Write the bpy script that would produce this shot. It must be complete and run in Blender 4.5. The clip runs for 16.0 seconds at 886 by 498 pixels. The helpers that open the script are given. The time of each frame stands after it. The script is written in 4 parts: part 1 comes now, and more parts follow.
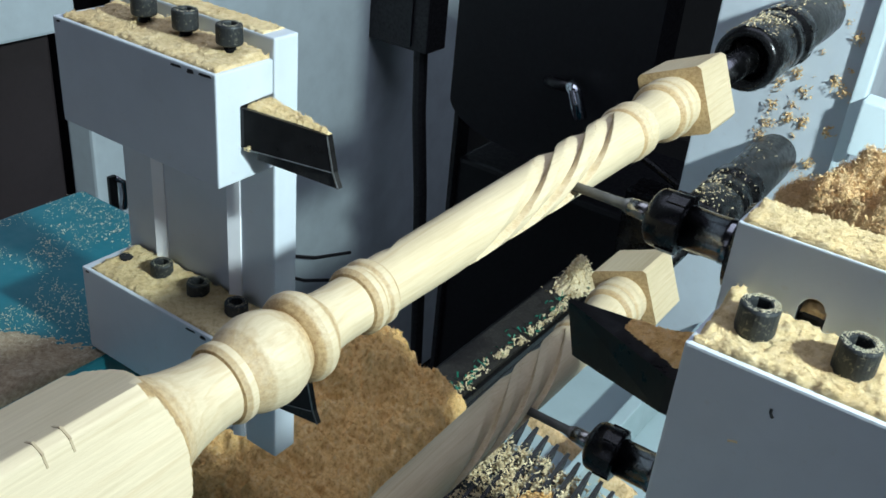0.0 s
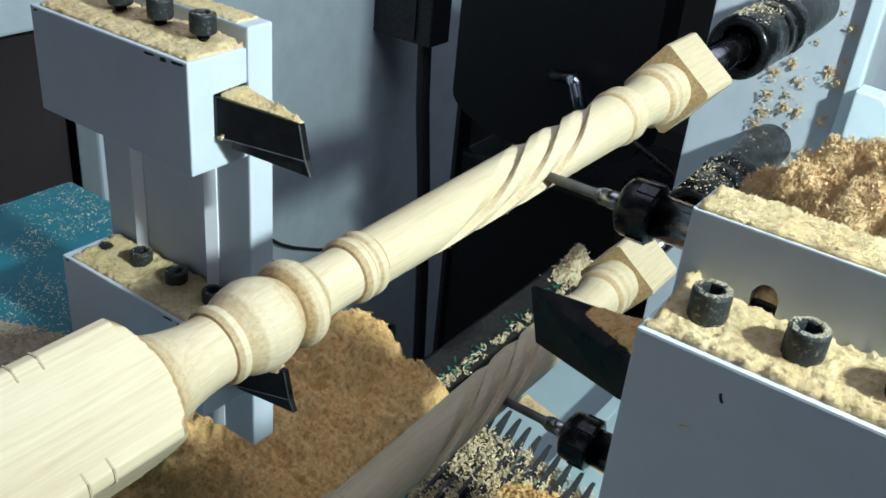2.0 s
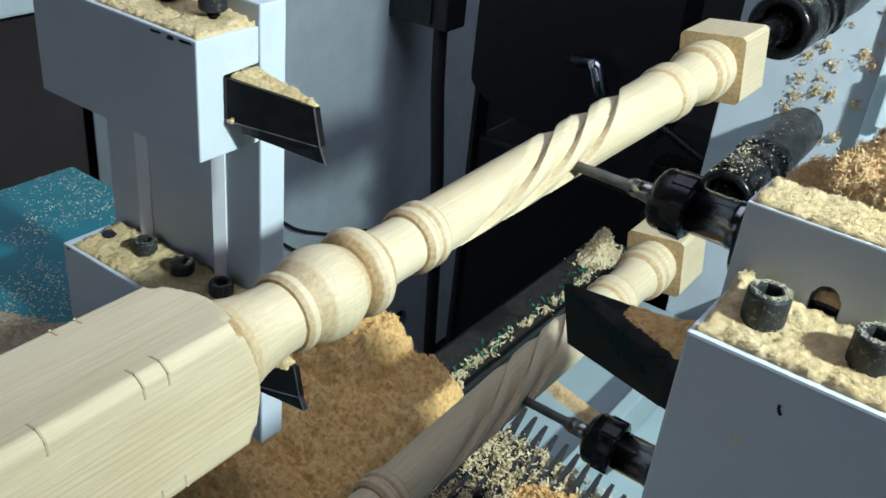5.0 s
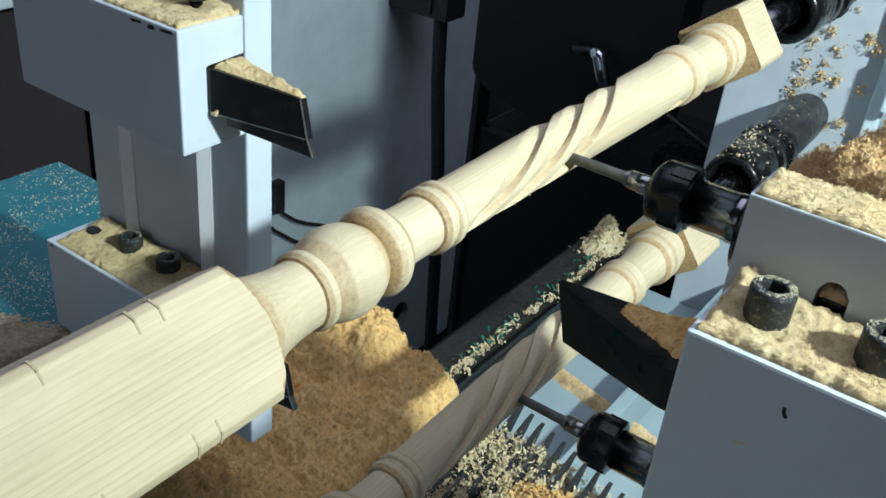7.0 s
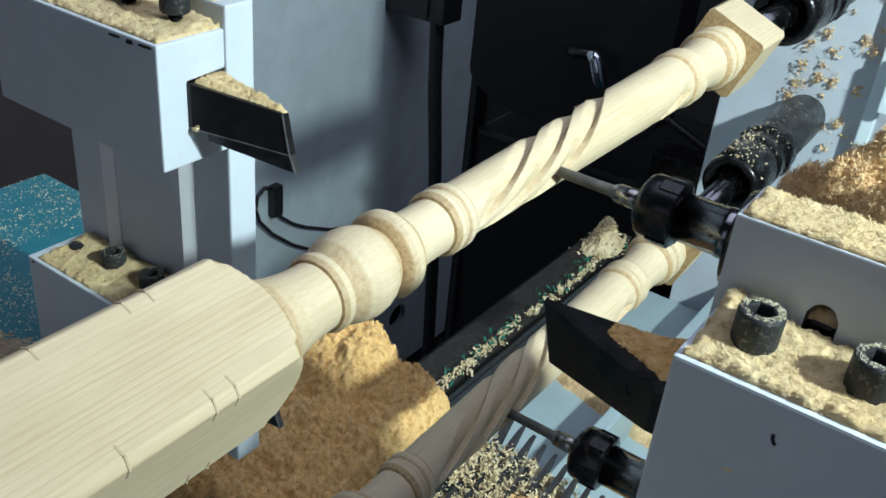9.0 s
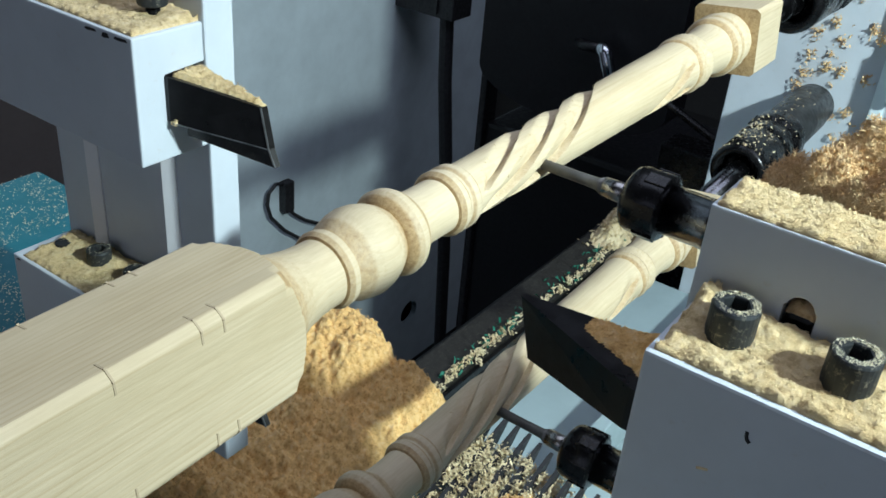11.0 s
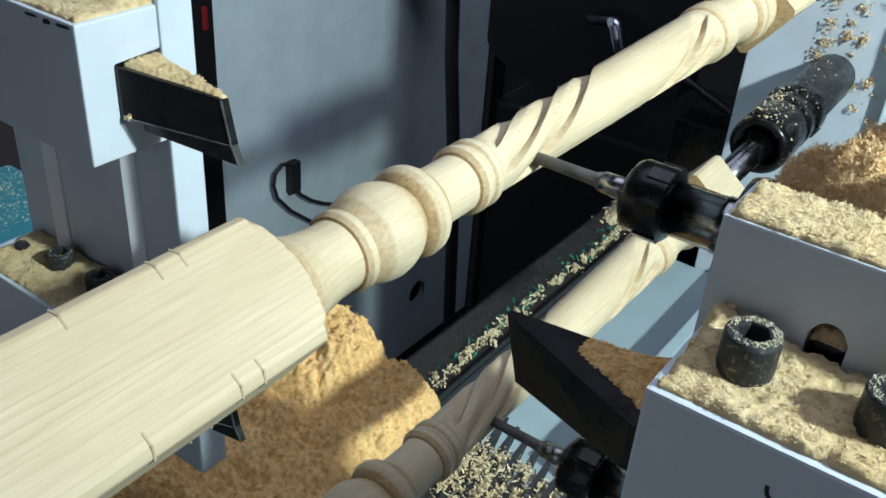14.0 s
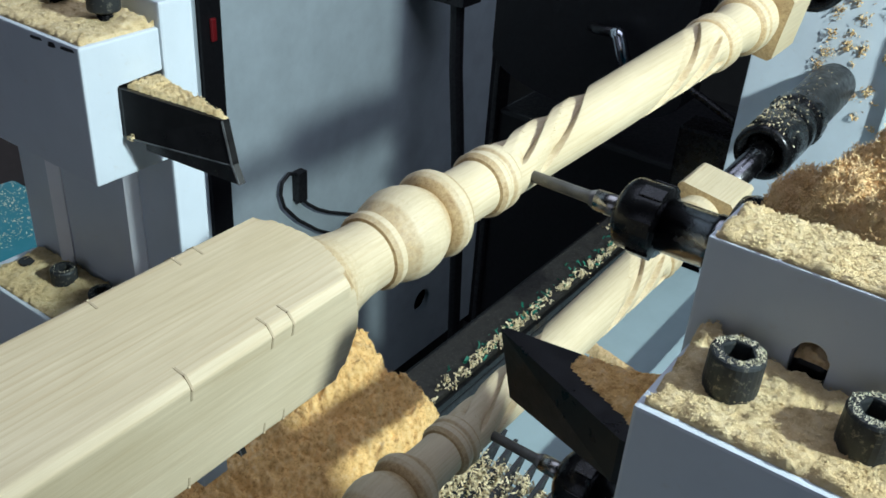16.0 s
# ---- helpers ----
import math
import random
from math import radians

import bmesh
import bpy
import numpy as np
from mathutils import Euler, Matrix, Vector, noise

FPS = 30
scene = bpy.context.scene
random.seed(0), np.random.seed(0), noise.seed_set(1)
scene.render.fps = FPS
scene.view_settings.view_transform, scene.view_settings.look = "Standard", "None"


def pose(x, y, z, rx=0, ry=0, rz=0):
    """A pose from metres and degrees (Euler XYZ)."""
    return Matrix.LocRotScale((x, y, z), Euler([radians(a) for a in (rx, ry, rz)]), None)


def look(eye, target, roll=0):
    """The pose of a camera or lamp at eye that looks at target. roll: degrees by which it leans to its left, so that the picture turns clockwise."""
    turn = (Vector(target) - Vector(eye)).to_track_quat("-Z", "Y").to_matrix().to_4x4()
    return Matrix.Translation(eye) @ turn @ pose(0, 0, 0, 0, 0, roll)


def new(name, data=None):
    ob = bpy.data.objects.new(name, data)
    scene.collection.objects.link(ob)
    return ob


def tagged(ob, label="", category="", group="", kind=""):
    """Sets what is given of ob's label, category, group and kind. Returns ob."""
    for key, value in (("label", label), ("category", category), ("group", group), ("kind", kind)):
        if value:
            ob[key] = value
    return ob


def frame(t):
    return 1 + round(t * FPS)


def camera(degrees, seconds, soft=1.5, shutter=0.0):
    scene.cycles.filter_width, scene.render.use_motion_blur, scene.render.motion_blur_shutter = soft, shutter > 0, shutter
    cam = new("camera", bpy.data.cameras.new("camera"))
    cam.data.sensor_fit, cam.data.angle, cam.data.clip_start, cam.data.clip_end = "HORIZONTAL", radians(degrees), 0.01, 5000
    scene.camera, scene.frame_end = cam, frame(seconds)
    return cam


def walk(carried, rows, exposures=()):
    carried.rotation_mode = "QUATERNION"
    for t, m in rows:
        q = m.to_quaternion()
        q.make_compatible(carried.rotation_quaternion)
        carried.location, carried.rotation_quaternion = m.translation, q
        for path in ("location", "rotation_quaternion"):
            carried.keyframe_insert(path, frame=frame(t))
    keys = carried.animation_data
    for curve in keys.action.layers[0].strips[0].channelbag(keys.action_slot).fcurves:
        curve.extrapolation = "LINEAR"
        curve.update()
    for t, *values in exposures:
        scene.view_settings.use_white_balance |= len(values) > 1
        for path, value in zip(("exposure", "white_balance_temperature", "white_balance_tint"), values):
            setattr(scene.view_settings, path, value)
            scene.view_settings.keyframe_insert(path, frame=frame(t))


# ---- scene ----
cam = camera(50.6, 16.0, soft=1.6)
# seconds, eye, Euler angles: the camera is held by hand over the moving carriage
ROWS = [
    (0.0, 0.0567, 0.0389, 1.4431, 60.66, -4.94, 35.64),
    (0.5, 0.0605, 0.0432, 1.4433, 60.64, -4.98, 35.81),
    (1.0, 0.0611, 0.0393, 1.4363, 60.32, -5.28, 35.96),
    (1.5, 0.0693, 0.0328, 1.4419, 60.31, -5.10, 36.01),
    (2.0, 0.0754, 0.0277, 1.4418, 60.44, -5.00, 36.10),
    (2.5, 0.0662, 0.0231, 1.4386, 60.35, -5.15, 36.52),
    (3.0, 0.0669, 0.0277, 1.4417, 60.36, -4.97, 36.42),
    (3.5, 0.0635, 0.0312, 1.4413, 60.46, -5.19, 36.19),
    (4.0, 0.0586, 0.0261, 1.4305, 60.12, -5.58, 36.45),
    (6.5, 0.0483, 0.0054, 1.4251, 59.46, -5.15, 36.47),
    (7.0, 0.0471, 0.0064, 1.4213, 59.35, -5.22, 36.27),
    (7.5, 0.0446, 0.0066, 1.4199, 59.22, -5.18, 36.26),
    (8.0, 0.0431, 0.0052, 1.4201, 59.11, -5.12, 36.17),
    (8.5, 0.0425, 0.0001, 1.4213, 59.31, -5.16, 35.99),
    (9.0, 0.0450, -0.0030, 1.4238, 59.56, -5.03, 35.82),
    (11.5, 0.0543, -0.0089, 1.4185, 59.32, -4.30, 36.46),
    (12.0, 0.0513, -0.0082, 1.4189, 59.21, -4.05, 36.36),
    (12.5, 0.0481, -0.0051, 1.4198, 59.25, -3.85, 36.20),
    (13.0, 0.0418, 0.0028, 1.4104, 58.80, -3.75, 36.10),
    (13.5, 0.0380, 0.0081, 1.4070, 58.31, -3.73, 36.20),
    (14.0, 0.0377, 0.0036, 1.4074, 58.17, -3.71, 36.33),
    (14.5, 0.0375, 0.0003, 1.4092, 58.29, -3.60, 36.40),
    (15.0, 0.0376, -0.0004, 1.4098, 58.44, -3.57, 36.40),
    (15.5, 0.0375, -0.0074, 1.4112, 58.58, -3.55, 36.40),
    (16.0, 0.0421, -0.0194, 1.4147, 58.77, -3.55, 36.33),
]
# seconds and the metres by which the carriage has slid towards the near end
SLIDE = [(0.0, 0.0000), (0.5, 0.0054), (1.0, 0.0104), (1.5, 0.0150), (2.0, 0.0194), (2.5, 0.0246), (3.0, 0.0301), (3.5, 0.0351), (4.0, 0.0400), (6.5, 0.0651), (7.0, 0.0703), (7.5, 0.0751), (8.0, 0.0798), (8.5, 0.0852), (9.0, 0.0908), (11.5, 0.1158), (12.0, 0.1210), (12.5, 0.1261), (13.0, 0.1309), (13.5, 0.1359), (14.0, 0.1411), (14.5, 0.1458), (15.0, 0.1507), (15.5, 0.1558), (16.0, 0.1609)]
EXPOSURES = [(0.0, 0.0), (16.0, 0.0)]
walk(cam, [(t, pose(x, y, z, rx, ry, rz)) for t, x, y, z, rx, ry, rz in ROWS], EXPOSURES)

# ---- light ----
world = bpy.data.worlds.new("workshop_air")
scene.world = world
world.use_nodes = True
world.node_tree.nodes["Background"].inputs[0].default_value = (0.62, 0.72, 0.9, 1)
world.node_tree.nodes["Background"].inputs[1].default_value = 0.12


def area_lamp(name, m, watts, size, size_y, colour):
    data = bpy.data.lights.new(name, "AREA")
    data.energy, data.color, data.shape, data.size, data.size_y = watts, colour, "RECTANGLE", size, size_y
    ob = new(name, data)
    ob.matrix_world = m
    return ob


spot = bpy.data.lights.new("work_lamp", "SPOT")
spot.energy, spot.color, spot.spot_size, spot.spot_blend, spot.shadow_soft_size = 104, (0.81, 0.98, 1.0), radians(104), 1.0, 0.034
new("work_lamp", spot).matrix_world = look((0.76, 0.37, 1.81), (-0.90, 1.10, 0.60))
# unseen soft fill from the near side, added to lift faces the lamp misses
area_lamp("front_fill", look((0.45, -2.2, 1.8), (0.0, 0.6, 1.0)), 6.2, 2.2, 1.6, (0.71, 0.785, 1.0))

# unseen overhead fill, added to brighten the low shaded parts
area_lamp("overhead_fill", look((0.1, 0.9, 3.15), (0.1, 0.9, 0)), 30, 2.6, 2.0, (0.71, 0.785, 1.0))

# ---- materials ----


class Nodes:
    """A small helper round one material's node tree."""

    def __init__(self, name):
        self.mat = bpy.data.materials.new(name)
        self.mat.use_nodes = True
        self.tree = self.mat.node_tree
        self.bsdf = self.tree.nodes["Principled BSDF"]
        self.coord = self.tree.nodes.new("ShaderNodeTexCoord")

    def add(self, kind, **values):
        n = self.tree.nodes.new(kind)
        for key, value in values.items():
            n.inputs[key.replace("_", " ")].default_value = value
        return n

    def link(self, a, b):
        self.tree.links.new(a, b)

    def noise(self, scale, detail=4.0, rough=0.6, stretch=(1, 1, 1), source="Object"):
        m = self.add("ShaderNodeMapping")
        m.inputs["Scale"].default_value = stretch
        self.link(self.coord.outputs[source], m.inputs["Vector"])
        n = self.add("ShaderNodeTexNoise", Scale=scale, Detail=detail, Roughness=rough)
        self.link(m.outputs[0], n.inputs["Vector"])
        return n.outputs["Fac"]

    def ramp(self, fac, stops):
        r = self.add("ShaderNodeValToRGB")
        while len(r.color_ramp.elements) < len(stops):
            r.color_ramp.elements.new(0.5)
        for e, (p, c) in zip(r.color_ramp.elements, stops):
            e.position, e.color = p, (*c, 1) if len(c) == 3 else c
        self.link(fac, r.inputs[0])
        return r.outputs[0]

    def mix(self, fac, a, b, blend="MIX"):
        n = self.tree.nodes.new("ShaderNodeMix")
        n.data_type, n.blend_type = "RGBA", blend
        for sock, val in ((n.inputs[0], fac), (n.inputs[6], a), (n.inputs[7], b)):
            if hasattr(val, "is_output"):
                self.link(val, sock)
            elif isinstance(val, (int, float)):
                sock.default_value = val
            else:
                sock.default_value = (*val, 1)
        return n.outputs[2]

    def bump(self, height, strength=0.3, distance=0.001):
        b = self.add("ShaderNodeBump", Strength=strength, Distance=distance)
        self.link(height, b.inputs["Height"])
        self.link(b.outputs[0], self.bsdf.inputs["Normal"])

    def set(self, colour=None, rough=None, metal=None):
        for name, val in (("Base Color", colour), ("Roughness", rough), ("Metallic", metal)):
            if val is None:
                continue
            if hasattr(val, "is_output"):
                self.link(val, self.bsdf.inputs[name])
            elif isinstance(val, (int, float)):
                self.bsdf.inputs[name].default_value = val
            else:
                self.bsdf.inputs[name].default_value = (*val, 1)
        return self.mat


def paint(name, base, dirt, rough=0.42):
    n = Nodes(name)
    big = n.ramp(n.noise(14, 5), [(0.35, base), (0.75, tuple(c * 0.86 for c in base))])
    fine = n.ramp(n.noise(160, 6, 0.7), [(0.60, (0, 0, 0)), (0.78, (1, 1, 1))])
    col = n.mix(n.mix(0.25, (0, 0, 0), fine), big, dirt)
    n.bump(n.noise(420, 3), 0.12, 0.0004)
    return n.set(col, n.ramp(n.noise(60, 4), [(0.3, (rough - 0.08,) * 3), (0.7, (rough + 0.12,) * 3)]), 0.0)


def steel(name, base, rough, metal=0.9, dust=0.0, scale=90):
    n = Nodes(name)
    col = n.ramp(n.noise(scale, 5), [(0.3, tuple(c * 0.7 for c in base)), (0.7, tuple(min(1, c * 1.25) for c in base))])
    if dust:
        spots = n.ramp(n.noise(480, 5, 0.75), [(0.62 - 0.12 * dust, (0, 0, 0)), (0.70, (1, 1, 1))])
        col = n.mix(n.mix(dust, (0, 0, 0), spots), col, (0.42, 0.38, 0.28))
    n.bump(n.noise(700, 3), 0.15, 0.0003)
    return n.set(col, n.ramp(n.noise(130, 4), [(0.3, (rough * 0.7,) * 3), (0.75, (min(1, rough * 1.5),) * 3)]), metal)


def sawdust(name, light=(0.81, 0.67, 0.40), dark=(0.60, 0.46, 0.25)):
    n = Nodes(name)
    a = n.ramp(n.noise(260, 6, 0.7), [(0.34, dark), (0.50, light), (0.70, tuple(0.7 * c + 0.3 * p for c, p in zip(light, (0.96, 0.92, 0.76))))])
    b = n.ramp(n.noise(26, 4), [(0.35, (0.90, 0.84, 0.76)), (0.7, (1, 1, 1))])
    info = n.tree.nodes.new("ShaderNodeNewGeometry")
    isle = n.ramp(info.outputs["Random Per Island"], [(0.0, (0.86, 0.82, 0.78)), (1.0, (1.06, 1.05, 1.0))])
    col = n.mix(1.0, n.mix(1.0, a, b, "MULTIPLY"), isle, "MULTIPLY")
    n.bump(n.noise(520, 5, 0.8), 0.7, 0.0014)
    return n.set(col, 0.95)


def pine():
    n = Nodes("turned_pine")
    # growth rings round a pith that lies beside the piece
    m = n.add("ShaderNodeMapping")
    m.inputs["Location"].default_value = (0.045, 0.0, 0.03)
    m.inputs["Scale"].default_value = (1, 0.06, 1)
    m.inputs["Rotation"].default_value = (0.0, 0.5, 0.035)
    n.link(n.coord.outputs["Object"], m.inputs["Vector"])
    wob = n.add("ShaderNodeTexNoise", Scale=22.0, Detail=3.0)
    n.link(m.outputs[0], wob.inputs["Vector"])
    add = n.add("ShaderNodeVectorMath")
    add.operation = "MULTIPLY_ADD"
    n.link(wob.outputs["Color"], add.inputs[0])
    add.inputs[1].default_value = (0.012, 0.012, 0.012)
    n.link(m.outputs[0], add.inputs[2])
    w = n.add("ShaderNodeTexWave", Scale=115.0, Distortion=6.0, Detail=3.0, Detail_Scale=1.6)
    w.wave_type, w.rings_direction, w.wave_profile = "RINGS", "Y", "SAW"
    n.link(add.outputs[0], w.inputs["Vector"])
    ring = n.ramp(w.outputs["Fac"], [(0.0, (0.765, 0.66, 0.515)), (0.55, (0.745, 0.63, 0.475)), (0.86, (0.60, 0.445, 0.285)), (1.0, (0.745, 0.635, 0.485))])
    # the rings show strongly in some streaks and fade out in others
    show = n.ramp(n.noise(45, 4, 0.65, (1, 0.10, 1)), [(0.40, (0.08, 0.08, 0.08)), (0.66, (0.52, 0.52, 0.52))])
    ring = n.mix(show, (0.755, 0.65, 0.505), ring)
    fibre = n.ramp(n.noise(700, 5, 0.7, (1, 0.035, 1)), [(0.3, (0.88, 0.85, 0.80)), (0.7, (1.04, 1.03, 1.0))])
    stain = n.ramp(n.noise(16, 5, 0.65, (1, 0.35, 1)), [(0.3, (0.83, 0.80, 0.72)), (0.65, (1.04, 1.04, 1.04))])
    col = n.mix(1.0, n.mix(1.0, ring, fibre, "MULTIPLY"), stain, "MULTIPLY")
    # end grain, where the cut crosses the fibres, is rough and browner
    sep = n.add("ShaderNodeSeparateXYZ")
    n.link(n.coord.outputs["Normal"], sep.inputs[0])
    ab = n.add("ShaderNodeMath")
    ab.operation = "ABSOLUTE"
    n.link(sep.outputs[1], ab.inputs[0])
    rag = n.add("ShaderNodeMath")
    rag.operation = "MULTIPLY_ADD"
    n.link(n.noise(330, 5, 0.75), rag.inputs[0])
    rag.inputs[1].default_value = 0.5
    n.link(ab.outputs[0], rag.inputs[2])
    grain = n.ramp(n.noise(480, 5, 0.75), [(0.32, (0.32, 0.185, 0.085)), (0.62, (0.60, 0.42, 0.22))])
    end = n.ramp(rag.outputs[0], [(0.51, (0, 0, 0)), (0.84, (0.95, 0.95, 0.95))])
    col = n.mix(1.0, n.mix(end, col, grain), (0.845, 0.835, 0.77), "MULTIPLY")
    n.bump(n.noise(800, 4, 0.7, (1, 0.06, 1)), 0.25, 0.0006)
    return n.set(col, 0.62)


WHITE = paint("grey_white_paint", (0.60, 0.66, 0.72), (0.42, 0.33, 0.22))
PANEL = paint("cabinet_paint", (0.75, 0.87, 0.91), (0.5, 0.5, 0.5))
TEAL = paint("teal_paint", (0.006, 0.155, 0.20), (0.40, 0.38, 0.28), 0.5)
TRAY = paint("pale_blue_paint", (0.33, 0.42, 0.44), (0.40, 0.33, 0.20))
BLACK = steel("black_oxide_steel", (0.022, 0.022, 0.024), 0.34, 0.55, 0.35)
NUT = steel("blackened_nut_steel", (0.012, 0.012, 0.013), 0.25, 0.5)
BLADE = steel("dark_tool_steel", (0.014, 0.014, 0.015), 0.34, 0.6)
PALE = paint("lit_slot_white", (0.86, 0.87, 0.90), (0.6, 0.6, 0.6))
TIP = steel("scraped_tool_tip", (0.05, 0.05, 0.05), 0.4, 0.8, 0.25)
EDGE = steel("ground_tool_edge", (0.22, 0.23, 0.24), 0.4, 0.9, 0.3)
SHANK = steel("bright_shank_steel", (0.30, 0.29, 0.28), 0.28, 1.0)
SPINDLE = steel("polished_dark_spindle", (0.20, 0.20, 0.21), 0.22, 1.0)
NOSE = steel("worn_dark_nose_steel", (0.085, 0.088, 0.09), 0.38, 0.8, 0.15)
CHROME = steel("polished_chrome", (0.55, 0.57, 0.62), 0.14, 1.0)
BOLT = steel("dusty_black_screw", (0.035, 0.040, 0.043), 0.5, 0.5, 0.5)
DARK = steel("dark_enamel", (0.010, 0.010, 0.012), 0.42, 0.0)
RAILTOP = steel("dusty_rail_steel", (0.020, 0.018, 0.015), 0.6, 0.2, 0.30, 160)
RUBBER = steel("black_rubber", (0.018, 0.018, 0.020), 0.6, 0.0)
DUST = sawdust("sawdust")
ORANGE = sawdust("orange_sawdust", (0.85, 0.57, 0.24), (0.54, 0.30, 0.11))
GOLD = sawdust("golden_shavings", (0.82, 0.60, 0.34), (0.58, 0.39, 0.20))
CUTTER = steel("matt_grey_carbide", (0.15, 0.145, 0.135), 0.5, 0.6)
CHIPS = sawdust("pale_wood_chips", (0.82, 0.73, 0.50), (0.68, 0.54, 0.32))
# darker sawdust for the saddle drift, with the shade there put into the colour
SHADEDUST = sawdust("shaded_brown_sawdust", (0.46, 0.38, 0.28), (0.30, 0.23, 0.16))
PINE = pine()
PALEDUST = sawdust("pale_sawdust", (0.80, 0.78, 0.62), (0.66, 0.62, 0.46))
TICK = Nodes("dark_saw_cut").set((0.44, 0.35, 0.23), 0.9)
INK = Nodes("scuff_and_hole_black").set((0.01, 0.01, 0.012), 0.6)
GREEN = Nodes("green_chip").set((0.01, 0.16, 0.10), 0.5)
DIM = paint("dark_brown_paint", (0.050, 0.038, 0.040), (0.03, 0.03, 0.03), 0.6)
RED = Nodes("red_glow_colour").set((0.22, 0.008, 0.012), 0.5)
FLOORING = paint("concrete", (0.10, 0.10, 0.10), (0.05, 0.05, 0.05), 0.7)

# ---- building ----


def thing(name, base, label, category, group="", kind=""):
    ob = new(name)
    ob.location = base
    ob.empty_display_size = 0.02
    return tagged(ob, label, category, group, kind)


def anchor(parent):
    at = Vector((0, 0, 0))
    while parent is not None:
        at += parent.location
        parent = parent.parent
    return at


def part(name, bm, material, parent=None, label="", smooth=False):
    """One mesh from a bmesh in world places, under a thing or a part."""
    bmesh.ops.recalc_face_normals(bm, faces=bm.faces[:])
    if parent is not None:
        bmesh.ops.translate(bm, verts=bm.verts[:], vec=-anchor(parent))
    for f in bm.faces:
        f.smooth = smooth
    me = bpy.data.meshes.new(name)
    bm.to_mesh(me)
    bm.free()
    me.materials.append(material)
    ob = new(name, me)
    ob.parent = parent
    return tagged(ob, label) if label else ob


def box(lo, hi, bevel=0.0, bm=None):
    bm = bm or bmesh.new()
    made = bmesh.ops.create_cube(bm, size=1.0)["verts"]
    for v in made:
        v.co = Vector([lo[k] + (v.co[k] + 0.5) * (hi[k] - lo[k]) for k in range(3)])
    if bevel:
        edges = {e for v in made for e in v.link_edges}
        bmesh.ops.bevel(bm, geom=list(edges), offset=bevel, segments=2, affect="EDGES", profile=0.6)
    return bm


def prism(outline, axis, lo, hi, bevel=0.0, bm=None):
    """Extrudes an outline in the two other axes from lo to hi along axis."""
    bm = bm or bmesh.new()
    k = "xyz".index(axis)
    rest = [i for i in range(3) if i != k]
    ends = []
    for h in (lo, hi):
        ring = []
        for a, b in outline:
            co = [0, 0, 0]
            co[k], co[rest[0]], co[rest[1]] = h, a, b
            ring.append(bm.verts.new(co))
        ends.append(ring)
    n = len(outline)
    faces = [bm.faces.new(ends[0]), bm.faces.new(ends[1][::-1])]
    faces += [bm.faces.new((ends[0][i], ends[0][(i + 1) % n], ends[1][(i + 1) % n], ends[1][i])) for i in range(n)]
    if bevel:
        bmesh.ops.bevel(bm, geom=list({e for f in faces for e in f.edges}), offset=bevel, segments=2, affect="EDGES", profile=0.6)
    return bm


def lathe(profile, centre, axis, steps=48, bm=None):
    """Turns (place along the axis, radius) pairs round the axis through centre."""
    bm = bm or bmesh.new()
    k = "xyz".index(axis)
    a, b = [i for i in range(3) if i != k]
    rings = []
    for h, r in profile:
        ring = []
        for s in range(steps):
            u = 2 * math.pi * s / steps
            co = [0, 0, 0]
            co[k], co[a], co[b] = h, centre[a] + r * math.cos(u), centre[b] + r * math.sin(u)
            ring.append(bm.verts.new(co))
        rings.append(ring)
    for p, q in zip(rings, rings[1:]):
        for s in range(steps):
            bm.faces.new((p[s], p[(s + 1) % steps], q[(s + 1) % steps], q[s]))
    bm.faces.new(rings[0])
    bm.faces.new(rings[-1][::-1])
    return bm


def tube(points, radius, steps=8):
    """A round bar along a line of points."""
    bm = bmesh.new()
    pts = [Vector(p) for p in points]
    rings = []
    for i, p in enumerate(pts):
        way = (pts[min(i + 1, len(pts) - 1)] - pts[max(i - 1, 0)]).normalized()
        side = way.orthogonal().normalized()
        if rings:
            side = (last - way * last.dot(way)).normalized()
        last = side
        up = way.cross(side)
        rings.append([bm.verts.new(p + radius * (math.cos(2 * math.pi * s / steps) * side + math.sin(2 * math.pi * s / steps) * up)) for s in range(steps)])
    for p, q in zip(rings, rings[1:]):
        for s in range(steps):
            bm.faces.new((p[s], p[(s + 1) % steps], q[(s + 1) % steps], q[s]))
    bm.faces.new(rings[0])
    bm.faces.new(rings[-1][::-1])
    return bm


def fuzz(x, y, scale, seed=0.0):
    return noise.noise(Vector((x * scale, y * scale, seed)))


def heap(x0, x1, y0, y1, step, height, floor):
    """A closed mound: top from height(x, y), flat at floor beneath."""
    nx, ny = max(2, int((x1 - x0) / step)), max(2, int((y1 - y0) / step))
    verts, faces = [], []
    for j in range(ny + 1):
        for i in range(nx + 1):
            x, y = x0 + (x1 - x0) * i / nx, y0 + (y1 - y0) * j / ny
            h = height(x, y)
            verts.append((x, y, h if h > floor else floor - 0.0008))
    row = nx + 1
    for j in range(ny):
        for i in range(nx):
            a = j * row + i
            quad = (a, a + 1, a + row + 1, a + row)
            if any(verts[k][2] > floor for k in quad):
                faces.append(quad)
    rim = [i for i in range(row)] + [j * row + nx for j in range(1, ny + 1)] + [ny * row + i for i in range(nx - 1, -1, -1)] + [j * row for j in range(ny - 1, 0, -1)]
    base = len(verts)
    verts += [(verts[i][0], verts[i][1], floor - 0.001) for i in rim]
    n = len(rim)
    for i in range(n):
        if verts[rim[i]][2] > floor or verts[rim[(i + 1) % n]][2] > floor:
            faces.append((rim[i], base + i, base + (i + 1) % n, rim[(i + 1) % n]))
    return verts, faces


